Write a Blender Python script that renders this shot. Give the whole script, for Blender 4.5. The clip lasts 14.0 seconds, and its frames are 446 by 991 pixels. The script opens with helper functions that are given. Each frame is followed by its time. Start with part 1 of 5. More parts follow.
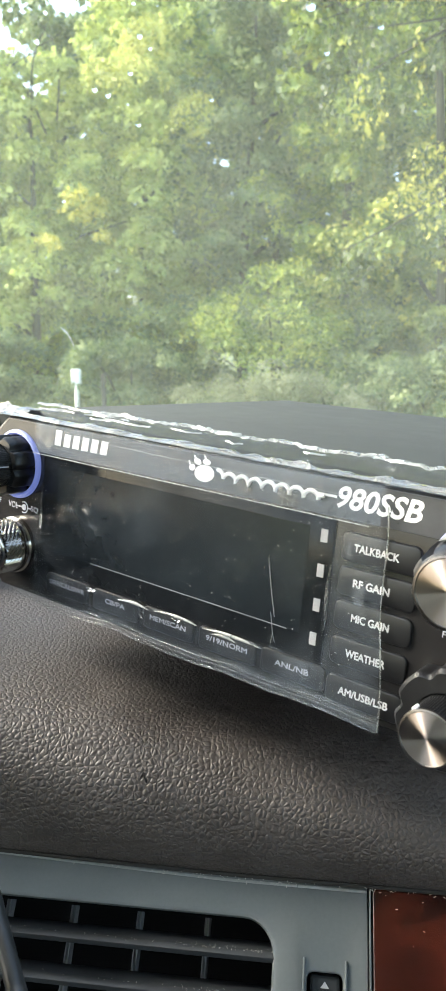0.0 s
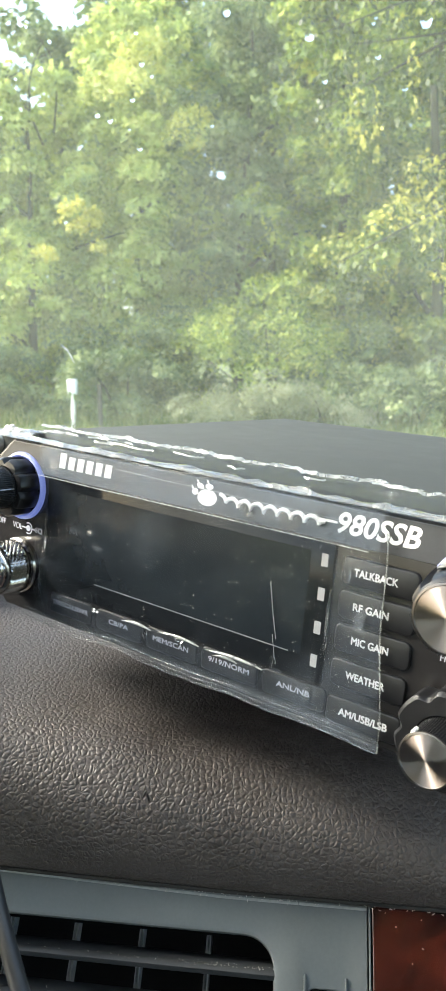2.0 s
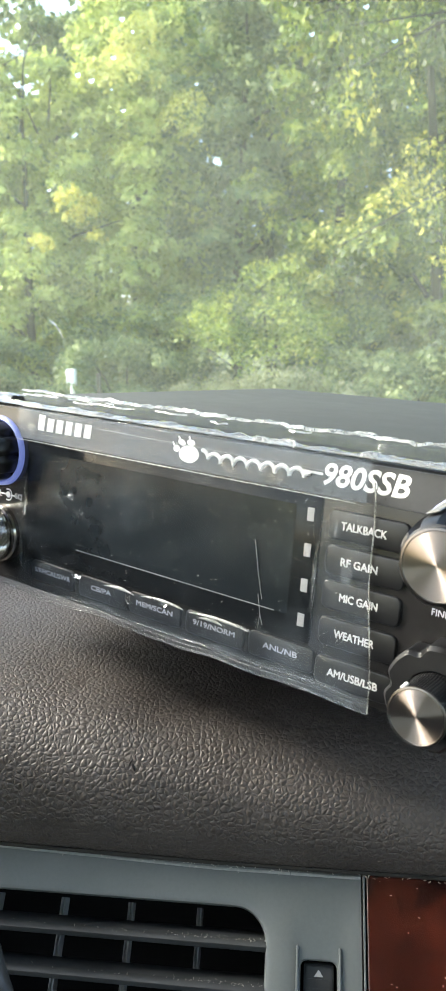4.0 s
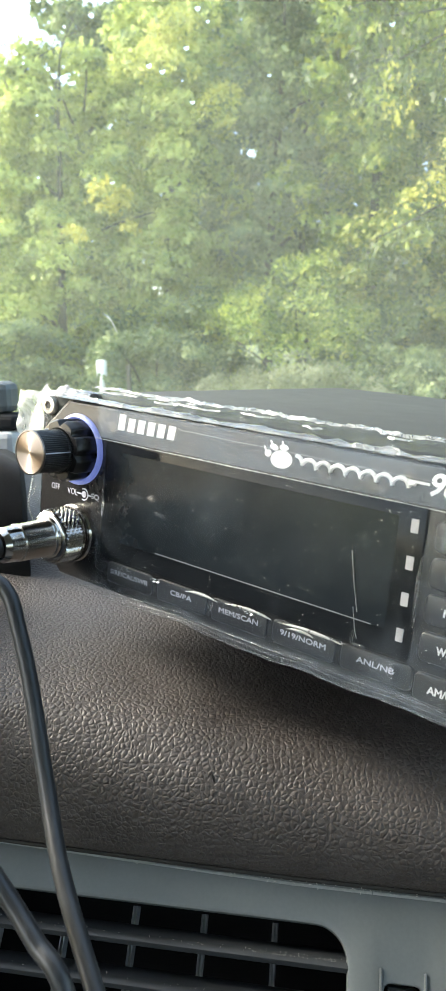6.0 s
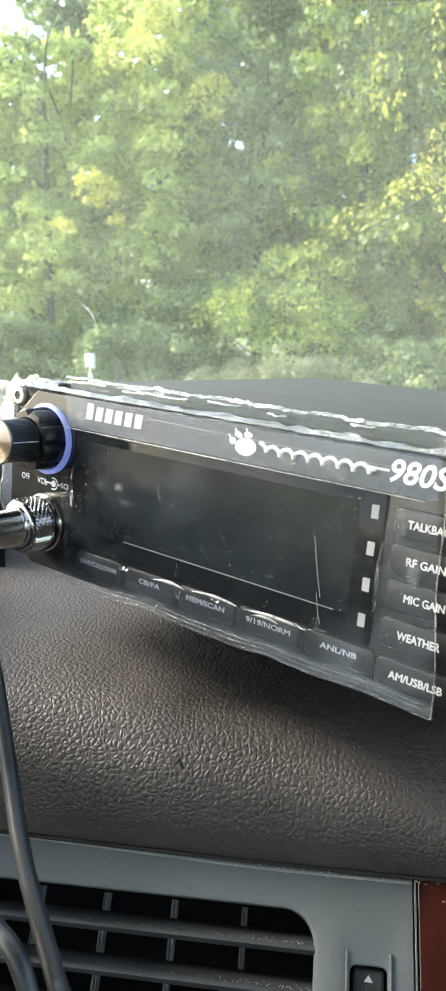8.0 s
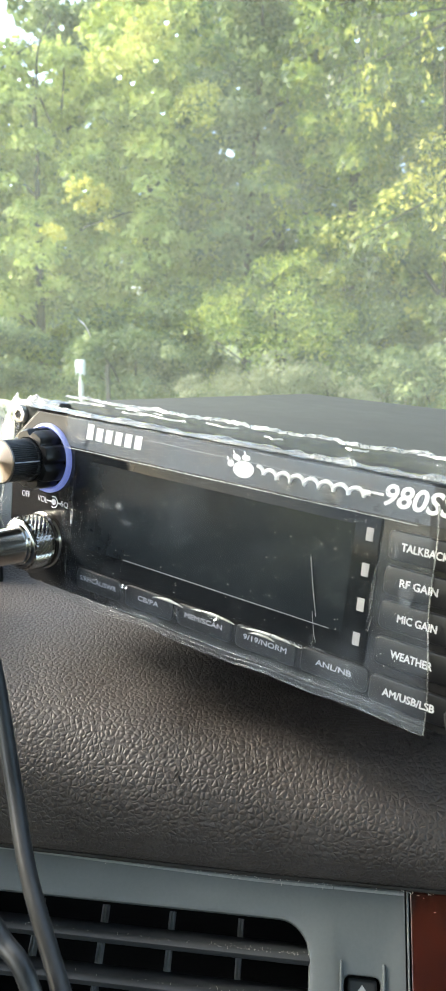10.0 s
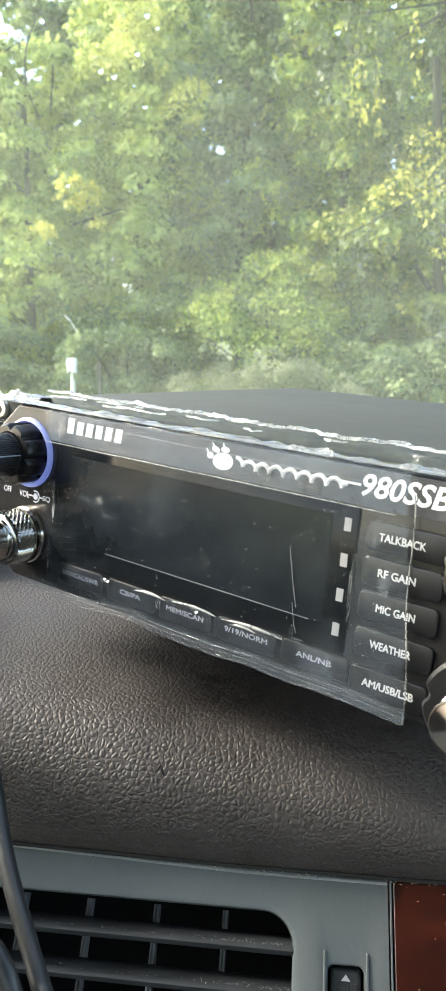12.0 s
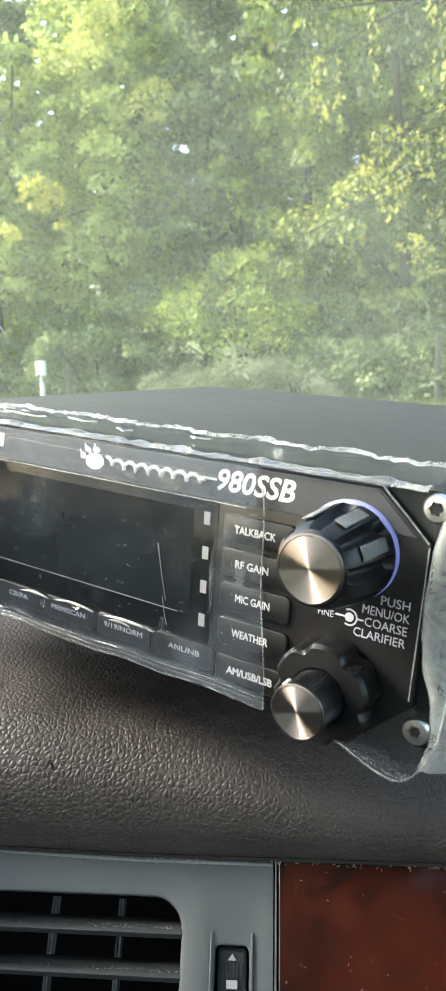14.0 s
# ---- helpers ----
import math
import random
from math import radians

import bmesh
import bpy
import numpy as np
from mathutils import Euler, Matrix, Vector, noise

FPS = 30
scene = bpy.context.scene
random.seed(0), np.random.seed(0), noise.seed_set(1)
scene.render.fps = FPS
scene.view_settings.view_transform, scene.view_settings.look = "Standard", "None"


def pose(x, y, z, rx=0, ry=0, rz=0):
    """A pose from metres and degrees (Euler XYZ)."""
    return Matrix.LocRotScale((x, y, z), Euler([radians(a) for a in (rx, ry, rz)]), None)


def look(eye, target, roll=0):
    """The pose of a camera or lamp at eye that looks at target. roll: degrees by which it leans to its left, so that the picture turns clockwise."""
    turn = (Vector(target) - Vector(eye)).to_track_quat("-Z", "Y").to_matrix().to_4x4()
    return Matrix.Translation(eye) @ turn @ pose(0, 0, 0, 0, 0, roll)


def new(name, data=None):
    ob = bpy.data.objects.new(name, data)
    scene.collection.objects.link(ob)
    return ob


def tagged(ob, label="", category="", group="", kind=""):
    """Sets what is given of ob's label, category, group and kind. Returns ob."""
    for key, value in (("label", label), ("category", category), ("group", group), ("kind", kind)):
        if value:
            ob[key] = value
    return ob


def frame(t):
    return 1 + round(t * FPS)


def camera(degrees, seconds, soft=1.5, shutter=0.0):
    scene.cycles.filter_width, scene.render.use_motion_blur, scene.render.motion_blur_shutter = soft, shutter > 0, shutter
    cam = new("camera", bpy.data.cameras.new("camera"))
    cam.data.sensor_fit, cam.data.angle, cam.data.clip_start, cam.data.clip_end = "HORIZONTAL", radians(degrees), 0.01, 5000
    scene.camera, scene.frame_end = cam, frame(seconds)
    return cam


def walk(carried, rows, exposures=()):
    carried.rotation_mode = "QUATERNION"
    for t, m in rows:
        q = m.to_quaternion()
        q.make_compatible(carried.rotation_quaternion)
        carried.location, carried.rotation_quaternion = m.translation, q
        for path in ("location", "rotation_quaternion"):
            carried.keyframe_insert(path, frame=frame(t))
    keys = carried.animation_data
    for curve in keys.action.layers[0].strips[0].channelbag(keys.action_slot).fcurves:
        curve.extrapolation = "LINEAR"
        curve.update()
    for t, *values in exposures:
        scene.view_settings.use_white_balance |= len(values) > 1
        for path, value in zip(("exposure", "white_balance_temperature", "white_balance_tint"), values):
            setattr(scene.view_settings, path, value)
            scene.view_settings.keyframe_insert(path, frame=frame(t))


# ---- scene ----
cam = camera(32.60, 14.0)
PATH = [
    (0, 0.03907, -0.19717, 1.35082, 79.261, 0.628, 8.225),
    (0.5, 0.0377, -0.19698, 1.35216, 79.419, 0.722, 8.698),
    (1, 0.03695, -0.19416, 1.34958, 78.912, 0.661, 8.649),
    (1.5, 0.04101, -0.19782, 1.35149, 79.675, 1.361, 8.161),
    (2, 0.0379, -0.20112, 1.35536, 80.015, 0.517, 7.929),
    (2.5, 0.03885, -0.19808, 1.35266, 79.363, 0.54, 7.711),
    (2.7, 0.0419, -0.19699, 1.35038, 79.25, 1.253, 7.706),
    (4.8, 0.04077, -0.19258, 1.34526, 79.086, 1.351, 8.159),
    (5, 0.03341, -0.19215, 1.34591, 79.028, 1.165, 8.963),
    (5.5, 0.02492, -0.19164, 1.34836, 79.163, 0.611, 9.961),
    (6, 0.02411, -0.18982, 1.3479, 78.678, 0.501, 10.042),
    (6.5, 0.02729, -0.18965, 1.34668, 78.271, 0.64, 9.09),
    (7, 0.03103, -0.19086, 1.34614, 78.468, 1.031, 8.859),
    (7.5, 0.02948, -0.19068, 1.34785, 78.249, 0.734, 9.529),
    (8, 0.03061, -0.18973, 1.34654, 78.164, 0.662, 9.245),
    (8.2, 0.03063, -0.19324, 1.34888, 78.75, 0.779, 9.052),
    (10.3, 0.02905, -0.19457, 1.35141, 78.606, 0.393, 8.437),
    (10.5, 0.03042, -0.19315, 1.34912, 78.258, 0.619, 8.412),
    (11, 0.03089, -0.19414, 1.35, 78.422, 0.634, 8.111),
    (11.5, 0.03251, -0.19451, 1.35003, 78.449, 0.675, 7.82),
    (12, 0.03268, -0.19429, 1.34996, 78.45, 0.746, 7.927),
    (12.5, 0.04298, -0.1991, 1.35173, 79.307, 1.537, 6.777),
    (13, 0.04314, -0.19666, 1.35045, 78.627, 1.605, 7.177),
    (13.5, 0.04857, -0.19648, 1.34882, 78.544, 2.007, 6.737),
    (14, 0.06074, -0.19686, 1.34993, 78.295, 2.137, 5.761),
]
walk(cam, [(t, pose(x, y, z, rx, ry, rz)) for t, x, y, z, rx, ry, rz in PATH], exposures=[(t, e + 0.03, 6950, 4) for t, e in ((0, 2.57), (0.6, 2.52), (2.2, 2.61), (5, 2.59), (6, 2.56), (8, 2.65), (11, 2.59), (12.5, 2.59), (13.5, 2.52), (14, 2.57))])

cam.data.dof.use_dof = True
cam.data.dof.focus_distance = 0.235
cam.data.dof.aperture_fstop = 72.0

# ---- world, sun, exposure ----
world = bpy.data.worlds.new("sky")
scene.world = world
world.use_nodes = True
wn = world.node_tree.nodes
sky = wn.new("ShaderNodeTexSky")
sky.sky_type = 'NISHITA'
sky.sun_disc = False
sky.sun_elevation = radians(37.4)
sky.sun_rotation = radians(-86)
sky.air_density, sky.dust_density, sky.ozone_density = 0.9, 2.7, 0.9
wn["Background"].inputs["Strength"].default_value = 0.15
world.node_tree.links.new(sky.outputs[0], wn["Background"].inputs["Color"])
sun = new("sun", bpy.data.lights.new("sun", 'SUN'))
sun.data.energy, sun.data.angle, sun.data.color = 1.08, radians(14), (1.0, 0.995, 0.985)
sun.matrix_basis = look((-6.0, 0.42, 4.6), (0, 0, 0))


# ---- materials ----
def mat(name, color=(0.5, 0.5, 0.5), rough=0.5, metal=0.0, spec=0.5):
    m = bpy.data.materials.new(name)
    m.use_nodes = True
    b = m.node_tree.nodes["Principled BSDF"]
    b.inputs["Base Color"].default_value = (*color, 1)
    b.inputs["Roughness"].default_value = rough
    b.inputs["Metallic"].default_value = metal
    b.inputs["Specular IOR Level"].default_value = spec
    return m


def node(m, kind, **values):
    n = m.node_tree.nodes.new(kind)
    for k, v in values.items():
        n.inputs[k.replace("_", " ")].default_value = v
    return n


def link(m, a, b):
    m.node_tree.links.new(a, b)


def bsdf(m):
    return m.node_tree.nodes["Principled BSDF"]


def ramp(m, fac, stops):
    r = m.node_tree.nodes.new("ShaderNodeValToRGB")
    e = r.color_ramp.elements
    e[0].position, e[0].color = stops[0][0], (*stops[0][1], 1)
    e[1].position, e[1].color = stops[-1][0], (*stops[-1][1], 1)
    for p, c in stops[1:-1]:
        x = e.new(p)
        x.color = (*c, 1)
    link(m, fac, r.inputs[0])
    return r.outputs[0]


def grained(m, scale, lo, hi, bump=0.1, dist=0.0002, detail=6.0, rough=None):
    """Colour and relief from noise at two scales, in the object's metres."""
    tc = node(m, "ShaderNodeTexCoord")
    n1 = node(m, "ShaderNodeTexNoise", Scale=scale, Detail=detail, Roughness=0.65)
    n2 = node(m, "ShaderNodeTexNoise", Scale=scale / 14, Detail=3.0)
    link(m, tc.outputs["Object"], n1.inputs["Vector"])
    link(m, tc.outputs["Object"], n2.inputs["Vector"])
    mx = node(m, "ShaderNodeMath")
    mx.operation = 'ADD'
    link(m, n1.outputs["Fac"], mx.inputs[0])
    link(m, n2.outputs["Fac"], mx.inputs[1])
    hf = node(m, "ShaderNodeMath")
    hf.operation = 'MULTIPLY'
    hf.inputs[1].default_value = 0.5
    link(m, mx.outputs[0], hf.inputs[0])
    link(m, ramp(m, hf.outputs[0], [(0.3, lo), (0.7, hi)]), bsdf(m).inputs["Base Color"])
    if rough:
        mr = node(m, "ShaderNodeMapRange", From_Min=0.3, From_Max=0.7, To_Min=rough[0], To_Max=rough[1])
        link(m, hf.outputs[0], mr.inputs["Value"])
        link(m, mr.outputs[0], bsdf(m).inputs["Roughness"])
    if bump:
        b = node(m, "ShaderNodeBump", Strength=bump, Distance=dist)
        link(m, n1.outputs["Fac"], b.inputs["Height"])
        link(m, b.outputs[0], bsdf(m).inputs["Normal"])
    return m


def leather_material():
    m = mat("dash_leather", rough=0.45, spec=0.37)
    tc = node(m, "ShaderNodeTexCoord")
    warp = node(m, "ShaderNodeTexNoise", Scale=220.0, Detail=2.0)
    link(m, tc.outputs["Object"], warp.inputs["Vector"])
    add = node(m, "ShaderNodeMixRGB")
    add.blend_type = 'LINEAR_LIGHT'
    add.inputs[0].default_value = 0.0004
    link(m, tc.outputs["Object"], add.inputs[1])
    link(m, warp.outputs["Color"], add.inputs[2])
    v = node(m, "ShaderNodeTexVoronoi", Scale=630.0, Randomness=1.0)
    v.feature = 'DISTANCE_TO_EDGE'
    link(m, add.outputs[0], v.inputs["Vector"])
    v2 = node(m, "ShaderNodeTexVoronoi", Scale=900.0, Randomness=1.0)
    v2.feature = 'DISTANCE_TO_EDGE'
    link(m, add.outputs[0], v2.inputs["Vector"])
    mr = node(m, "ShaderNodeMapRange", From_Min=0.0, From_Max=0.26, To_Min=0.0, To_Max=0.75)
    mr.interpolation_type = 'SMOOTHSTEP'
    link(m, v.outputs["Distance"], mr.inputs["Value"])
    mr2 = node(m, "ShaderNodeMapRange", From_Min=0.0, From_Max=0.25, To_Min=0.0, To_Max=0.2)
    link(m, v2.outputs["Distance"], mr2.inputs["Value"])
    dome = node(m, "ShaderNodeTexVoronoi", Scale=630.0, Randomness=1.0)
    dome.feature = "F1"
    link(m, add.outputs[0], dome.inputs["Vector"])
    dm = node(m, "ShaderNodeMapRange", From_Min=0.0, From_Max=0.7, To_Min=0.6, To_Max=0.0)
    link(m, dome.outputs["Distance"], dm.inputs["Value"])
    rise = node(m, "ShaderNodeMath")
    link(m, mr2.outputs[0], rise.inputs[0])
    link(m, dm.outputs[0], rise.inputs[1])
    sm = node(m, "ShaderNodeMath")
    link(m, mr.outputs[0], sm.inputs[0])
    link(m, rise.outputs[0], sm.inputs[1])
    b = node(m, "ShaderNodeBump", Strength=0.55, Distance=0.0004)
    link(m, sm.outputs[0], b.inputs["Height"])
    link(m, b.outputs[0], bsdf(m).inputs["Normal"])
    big = node(m, "ShaderNodeTexNoise", Scale=25.0, Detail=5.0)
    link(m, tc.outputs["Object"], big.inputs["Vector"])
    link(m, ramp(m, big.outputs["Fac"], [(0.3, (0.047, 0.039, 0.036)), (0.7, (0.067, 0.057, 0.053))]), bsdf(m).inputs["Base Color"])
    rr = node(m, "ShaderNodeMapRange", From_Min=0.3, From_Max=0.7, To_Min=0.42, To_Max=0.54)
    link(m, big.outputs["Fac"], rr.inputs["Value"])
    link(m, rr.outputs[0], bsdf(m).inputs["Roughness"])
    return m


def wood_material():
    m = mat("burl_veneer", rough=0.22)
    tc = node(m, "ShaderNodeTexCoord")
    n1 = node(m, "ShaderNodeTexNoise", Scale=28.0, Detail=8.0, Roughness=0.62, Distortion=2.0)
    n2 = node(m, "ShaderNodeTexNoise", Scale=90.0, Detail=8.0, Distortion=1.0)
    for n in (n1, n2):
        link(m, tc.outputs["Object"], n.inputs["Vector"])
    mx = node(m, "ShaderNodeMixRGB")
    mx.blend_type = 'OVERLAY'
    mx.inputs[0].default_value = 0.6
    link(m, ramp(m, n1.outputs["Fac"], [(0.32, (0.0045, 0.0014, 0.0012)), (0.46, (0.022, 0.0037, 0.0024)), (0.57, (0.036, 0.0062, 0.0032)), (0.68, (0.012, 0.0025, 0.0019))]), mx.inputs[1])
    link(m, n2.outputs["Fac"], mx.inputs[2])
    link(m, mx.outputs[0], bsdf(m).inputs["Base Color"])
    bsdf(m).inputs["Coat Weight"].default_value = 0.5
    bsdf(m).inputs["Coat Roughness"].default_value = 0.12
    return m


def brushed_material():
    m = mat("spun_metal", (0.35, 0.30, 0.275), 0.37, 1.0)
    bsdf(m).inputs["Anisotropic"].default_value = 1.0
    t = node(m, "ShaderNodeTangent")
    t.direction_type, t.axis = 'RADIAL', 'Y'
    link(m, t.outputs[0], bsdf(m).inputs["Tangent"])
    bsdf(m).inputs["Anisotropic Rotation"].default_value = 0.25
    return m


def film_material(name, cloud, gloss, streak=0.0, smudge=0.0, tone=(0.62, 0.70, 0.78, 1)):
    """Clear wrinkled plastic: mostly see-through, with a faint milky share and a sharp sheen."""
    m = bpy.data.materials.new(name)
    m.use_nodes = True
    nt = m.node_tree
    nt.nodes.remove(nt.nodes["Principled BSDF"])
    out = nt.nodes["Material Output"]
    tc = node(m, "ShaderNodeTexCoord")
    n = node(m, "ShaderNodeTexNoise", Scale=90.0, Detail=6.0, Roughness=0.7, Distortion=1.5)
    link(m, tc.outputs["Object"], n.inputs["Vector"])
    bump = node(m, "ShaderNodeBump", Strength=0.35, Distance=0.001)
    link(m, n.outputs["Fac"], bump.inputs["Height"])
    clear = node(m, "ShaderNodeBsdfTransparent")
    milk = node(m, "ShaderNodeBsdfDiffuse", Color=tone)
    thru = node(m, "ShaderNodeBsdfTranslucent", Color=tone)
    half = node(m, "ShaderNodeMixShader", Fac=0.4)
    link(m, milk.outputs[0], half.inputs[1])
    link(m, thru.outputs[0], half.inputs[2])
    mr = node(m, "ShaderNodeMapRange", From_Min=0.42, From_Max=0.72, To_Min=cloud * 0.6, To_Max=cloud * 0.6 + streak)
    link(m, n.outputs["Fac"], mr.inputs["Value"])
    share = mr.outputs[0]
    if smudge:
        wide = node(m, "ShaderNodeTexNoise", Scale=42.0, Detail=5.0, Roughness=0.55, Distortion=0.6)
        link(m, tc.outputs["Object"], wide.inputs["Vector"])
        wipe = node(m, "ShaderNodeMapRange", From_Min=0.50, From_Max=0.78, To_Min=0.0, To_Max=smudge)
        wipe.interpolation_type = 'SMOOTHSTEP'
        link(m, wide.outputs["Fac"], wipe.inputs["Value"])
        both = node(m, "ShaderNodeMath")
        link(m, share, both.inputs[0])
        link(m, wipe.outputs[0], both.inputs[1])
        share = both.outputs[0]
    a = node(m, "ShaderNodeMixShader")
    link(m, share, a.inputs[0])
    link(m, clear.outputs[0], a.inputs[1])
    link(m, half.outputs[0], a.inputs[2])
    shine = node(m, "ShaderNodeBsdfGlossy", Color=(1, 1, 1, 1), Roughness=0.08)
    link(m, bump.outputs[0], shine.inputs["Normal"])
    fr = node(m, "ShaderNodeFresnel", IOR=1.45)
    g = node(m, "ShaderNodeMath")
    g.operation = 'MULTIPLY'
    g.inputs[1].default_value = gloss
    link(m, fr.outputs[0], g.inputs[0])
    b = node(m, "ShaderNodeMixShader")
    link(m, g.outputs[0], b.inputs[0])
    link(m, a.outputs[0], b.inputs[1])
    link(m, shine.outputs[0], b.inputs[2])
    link(m, b.outputs[0], out.inputs["Surface"])
    return m


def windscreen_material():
    """Clear glass with a dusty bloom and water marks that scatter the daylight; the tinted bloom also paints in glare
    haze.
    """
    m = bpy.data.materials.new("dusty_hazed_glass")
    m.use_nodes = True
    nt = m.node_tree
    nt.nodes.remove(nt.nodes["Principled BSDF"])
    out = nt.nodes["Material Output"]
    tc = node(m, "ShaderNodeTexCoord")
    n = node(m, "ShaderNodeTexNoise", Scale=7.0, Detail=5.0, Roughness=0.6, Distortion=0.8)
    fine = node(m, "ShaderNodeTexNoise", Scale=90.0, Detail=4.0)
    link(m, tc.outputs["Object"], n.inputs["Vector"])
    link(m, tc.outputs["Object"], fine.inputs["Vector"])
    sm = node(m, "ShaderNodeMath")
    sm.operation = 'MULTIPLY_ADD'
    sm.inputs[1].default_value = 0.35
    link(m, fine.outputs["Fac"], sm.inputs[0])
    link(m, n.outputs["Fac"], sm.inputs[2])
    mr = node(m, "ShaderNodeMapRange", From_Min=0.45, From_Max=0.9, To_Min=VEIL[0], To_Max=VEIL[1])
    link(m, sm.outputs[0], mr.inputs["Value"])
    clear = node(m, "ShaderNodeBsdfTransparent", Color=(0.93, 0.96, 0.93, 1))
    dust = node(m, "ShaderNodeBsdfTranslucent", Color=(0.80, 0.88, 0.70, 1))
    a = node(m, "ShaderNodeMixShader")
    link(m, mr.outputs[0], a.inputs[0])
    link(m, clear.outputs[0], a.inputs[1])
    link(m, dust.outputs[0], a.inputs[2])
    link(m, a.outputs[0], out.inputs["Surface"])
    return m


def leaf_material(name, stops):
    m = bpy.data.materials.new(name)
    m.use_nodes = True
    nt = m.node_tree
    nt.nodes.remove(nt.nodes["Principled BSDF"])
    out = nt.nodes["Material Output"]
    geo = node(m, "ShaderNodeNewGeometry")
    tc = node(m, "ShaderNodeTexCoord")
    n = node(m, "ShaderNodeTexNoise", Scale=1.7, Detail=2.5)
    link(m, tc.outputs["Object"], n.inputs["Vector"])
    mx = node(m, "ShaderNodeMath")
    mx.operation = 'MULTIPLY_ADD'
    mx.inputs[1].default_value = 0.26
    link(m, geo.outputs["Random Per Island"], mx.inputs[0])
    sub = node(m, "ShaderNodeMath")
    sub.operation = 'MULTIPLY_ADD'
    sub.inputs[1].default_value = 1.9
    sub.inputs[2].default_value = -0.60
    link(m, n.outputs["Fac"], sub.inputs[0])
    link(m, sub.outputs[0], mx.inputs[2])
    col = ramp(m, mx.outputs[0], stops)
    d = node(m, "ShaderNodeBsdfDiffuse")
    t = node(m, "ShaderNodeBsdfTranslucent")
    g = node(m, "ShaderNodeBsdfGlossy", Roughness=0.45, Color=(0.6, 0.6, 0.6, 1))
    link(m, col, d.inputs["Color"])
    link(m, col, t.inputs["Color"])
    a = node(m, "ShaderNodeMixShader", Fac=0.40)
    link(m, d.outputs[0], a.inputs[1])
    link(m, t.outputs[0], a.inputs[2])
    b = node(m, "ShaderNodeMixShader", Fac=0.05)
    link(m, a.outputs[0], b.inputs[1])
    link(m, g.outputs[0], b.inputs[2])
    link(m, b.outputs[0], out.inputs["Surface"])
    return m


# share of dust on the glass, raised to stand for glare haze as well
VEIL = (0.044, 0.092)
M_LEATHER = leather_material()
M_WOOD = wood_material()
M_TRIM = grained(mat("grey_satin_plastic", rough=0.42), 900.0, (0.069, 0.078, 0.081), (0.091, 0.101, 0.105), 0.06, 0.0001, rough=(0.36, 0.48))
M_SLAT = grained(mat("dark_louvre_plastic", rough=0.5), 700.0, (0.017, 0.019, 0.021), (0.028, 0.031, 0.034), 0.1, 0.0001)
M_VANE = grained(mat("highlit_vane_plastic", rough=0.4), 700.0, (0.15, 0.16, 0.165), (0.22, 0.23, 0.235), 0.05, 0.0001)
# lighter than the trim: the edge's highlight is put into the colour
M_EDGE = grained(mat("highlit_trim_edge", rough=0.3), 700.0, (0.16, 0.165, 0.165), (0.26, 0.265, 0.265), 0.1, 0.0001)
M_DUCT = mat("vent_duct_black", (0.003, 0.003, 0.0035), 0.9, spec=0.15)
M_BEZEL = grained(mat("glossy_black_plastic", rough=0.16, spec=0.36), 500.0, (0.015, 0.014, 0.014), (0.022, 0.021, 0.021), 0.02, 0.0001, rough=(0.12, 0.24))
M_HEADER = grained(mat("charcoal_satin_plastic", rough=0.3), 500.0, (0.045, 0.047, 0.052), (0.062, 0.064, 0.070), 0.03, 0.0001, rough=(0.24, 0.4))
M_GLASS = grained(mat("black_display_window", rough=0.07, spec=0.14), 60.0, (0.004, 0.005, 0.006), (0.010, 0.011, 0.013), 0.0, rough=(0.05, 0.16))
M_LCD = grained(mat("unlit_lcd", rough=0.2, spec=0.35), 80.0, (0.008, 0.011, 0.014), (0.014, 0.018, 0.022), 0.0, rough=(0.12, 0.3))
M_COVER = grained(mat("matte_painted_steel_cover", rough=0.7, spec=0.25), 1500.0, (0.040, 0.043, 0.039), (0.055, 0.058, 0.053), 0.25, 0.0002, rough=(0.62, 0.78))
M_KNOB = grained(mat("black_knob_plastic", rough=0.3, spec=0.4), 900.0, (0.005, 0.005, 0.006), (0.011, 0.011, 0.012), 0.05, 0.0001, rough=(0.26, 0.42))
M_BUTTON = grained(mat("rubber_button", rough=0.3), 900.0, (0.007, 0.007, 0.008), (0.012, 0.012, 0.013), 0.06, 0.0001)
M_SPUN = brushed_material()
M_RIM = grained(mat("rim_metal", rough=0.3, metal=1.0), 400.0, (0.10, 0.09, 0.085), (0.17, 0.155, 0.14), 0.05, 0.0001)
M_CHROME = grained(mat("plated_metal", rough=0.14, metal=1.0), 400.0, (0.40, 0.385, 0.36), (0.54, 0.52, 0.49), 0.05, 0.0001, rough=(0.08, 0.22))
M_STEEL = grained(mat("screw_steel", rough=0.3, metal=1.0), 600.0, (0.60, 0.59, 0.57), (0.76, 0.74, 0.72), 0.05, 0.0001)
M_WHITE = mat("white_print", (0.88, 0.88, 0.88), 0.5)
M_LABEL = mat("button_print", (0.62, 0.62, 0.63), 0.5)
M_GREYPRINT = mat("grey_print", (0.46, 0.46, 0.52), 0.5)
M_MARK = mat("pale_grey_print", (0.34, 0.34, 0.35), 0.5)
M_SCRATCH = mat("scuff", (0.24, 0.25, 0.26), 0.4)
M_CORD = grained(mat("black_rubber_cord", rough=0.38), 700.0, (0.012, 0.013, 0.014), (0.024, 0.026, 0.028), 0.08, 0.0001, rough=(0.3, 0.48))
M_RING = mat("lit_blue_ring", (0.21, 0.23, 0.36), 0.35)
bsdf(M_RING).inputs["Emission Color"].default_value = (0.22, 0.30, 1.0, 1)
bsdf(M_RING).inputs["Emission Strength"].default_value = 0.07
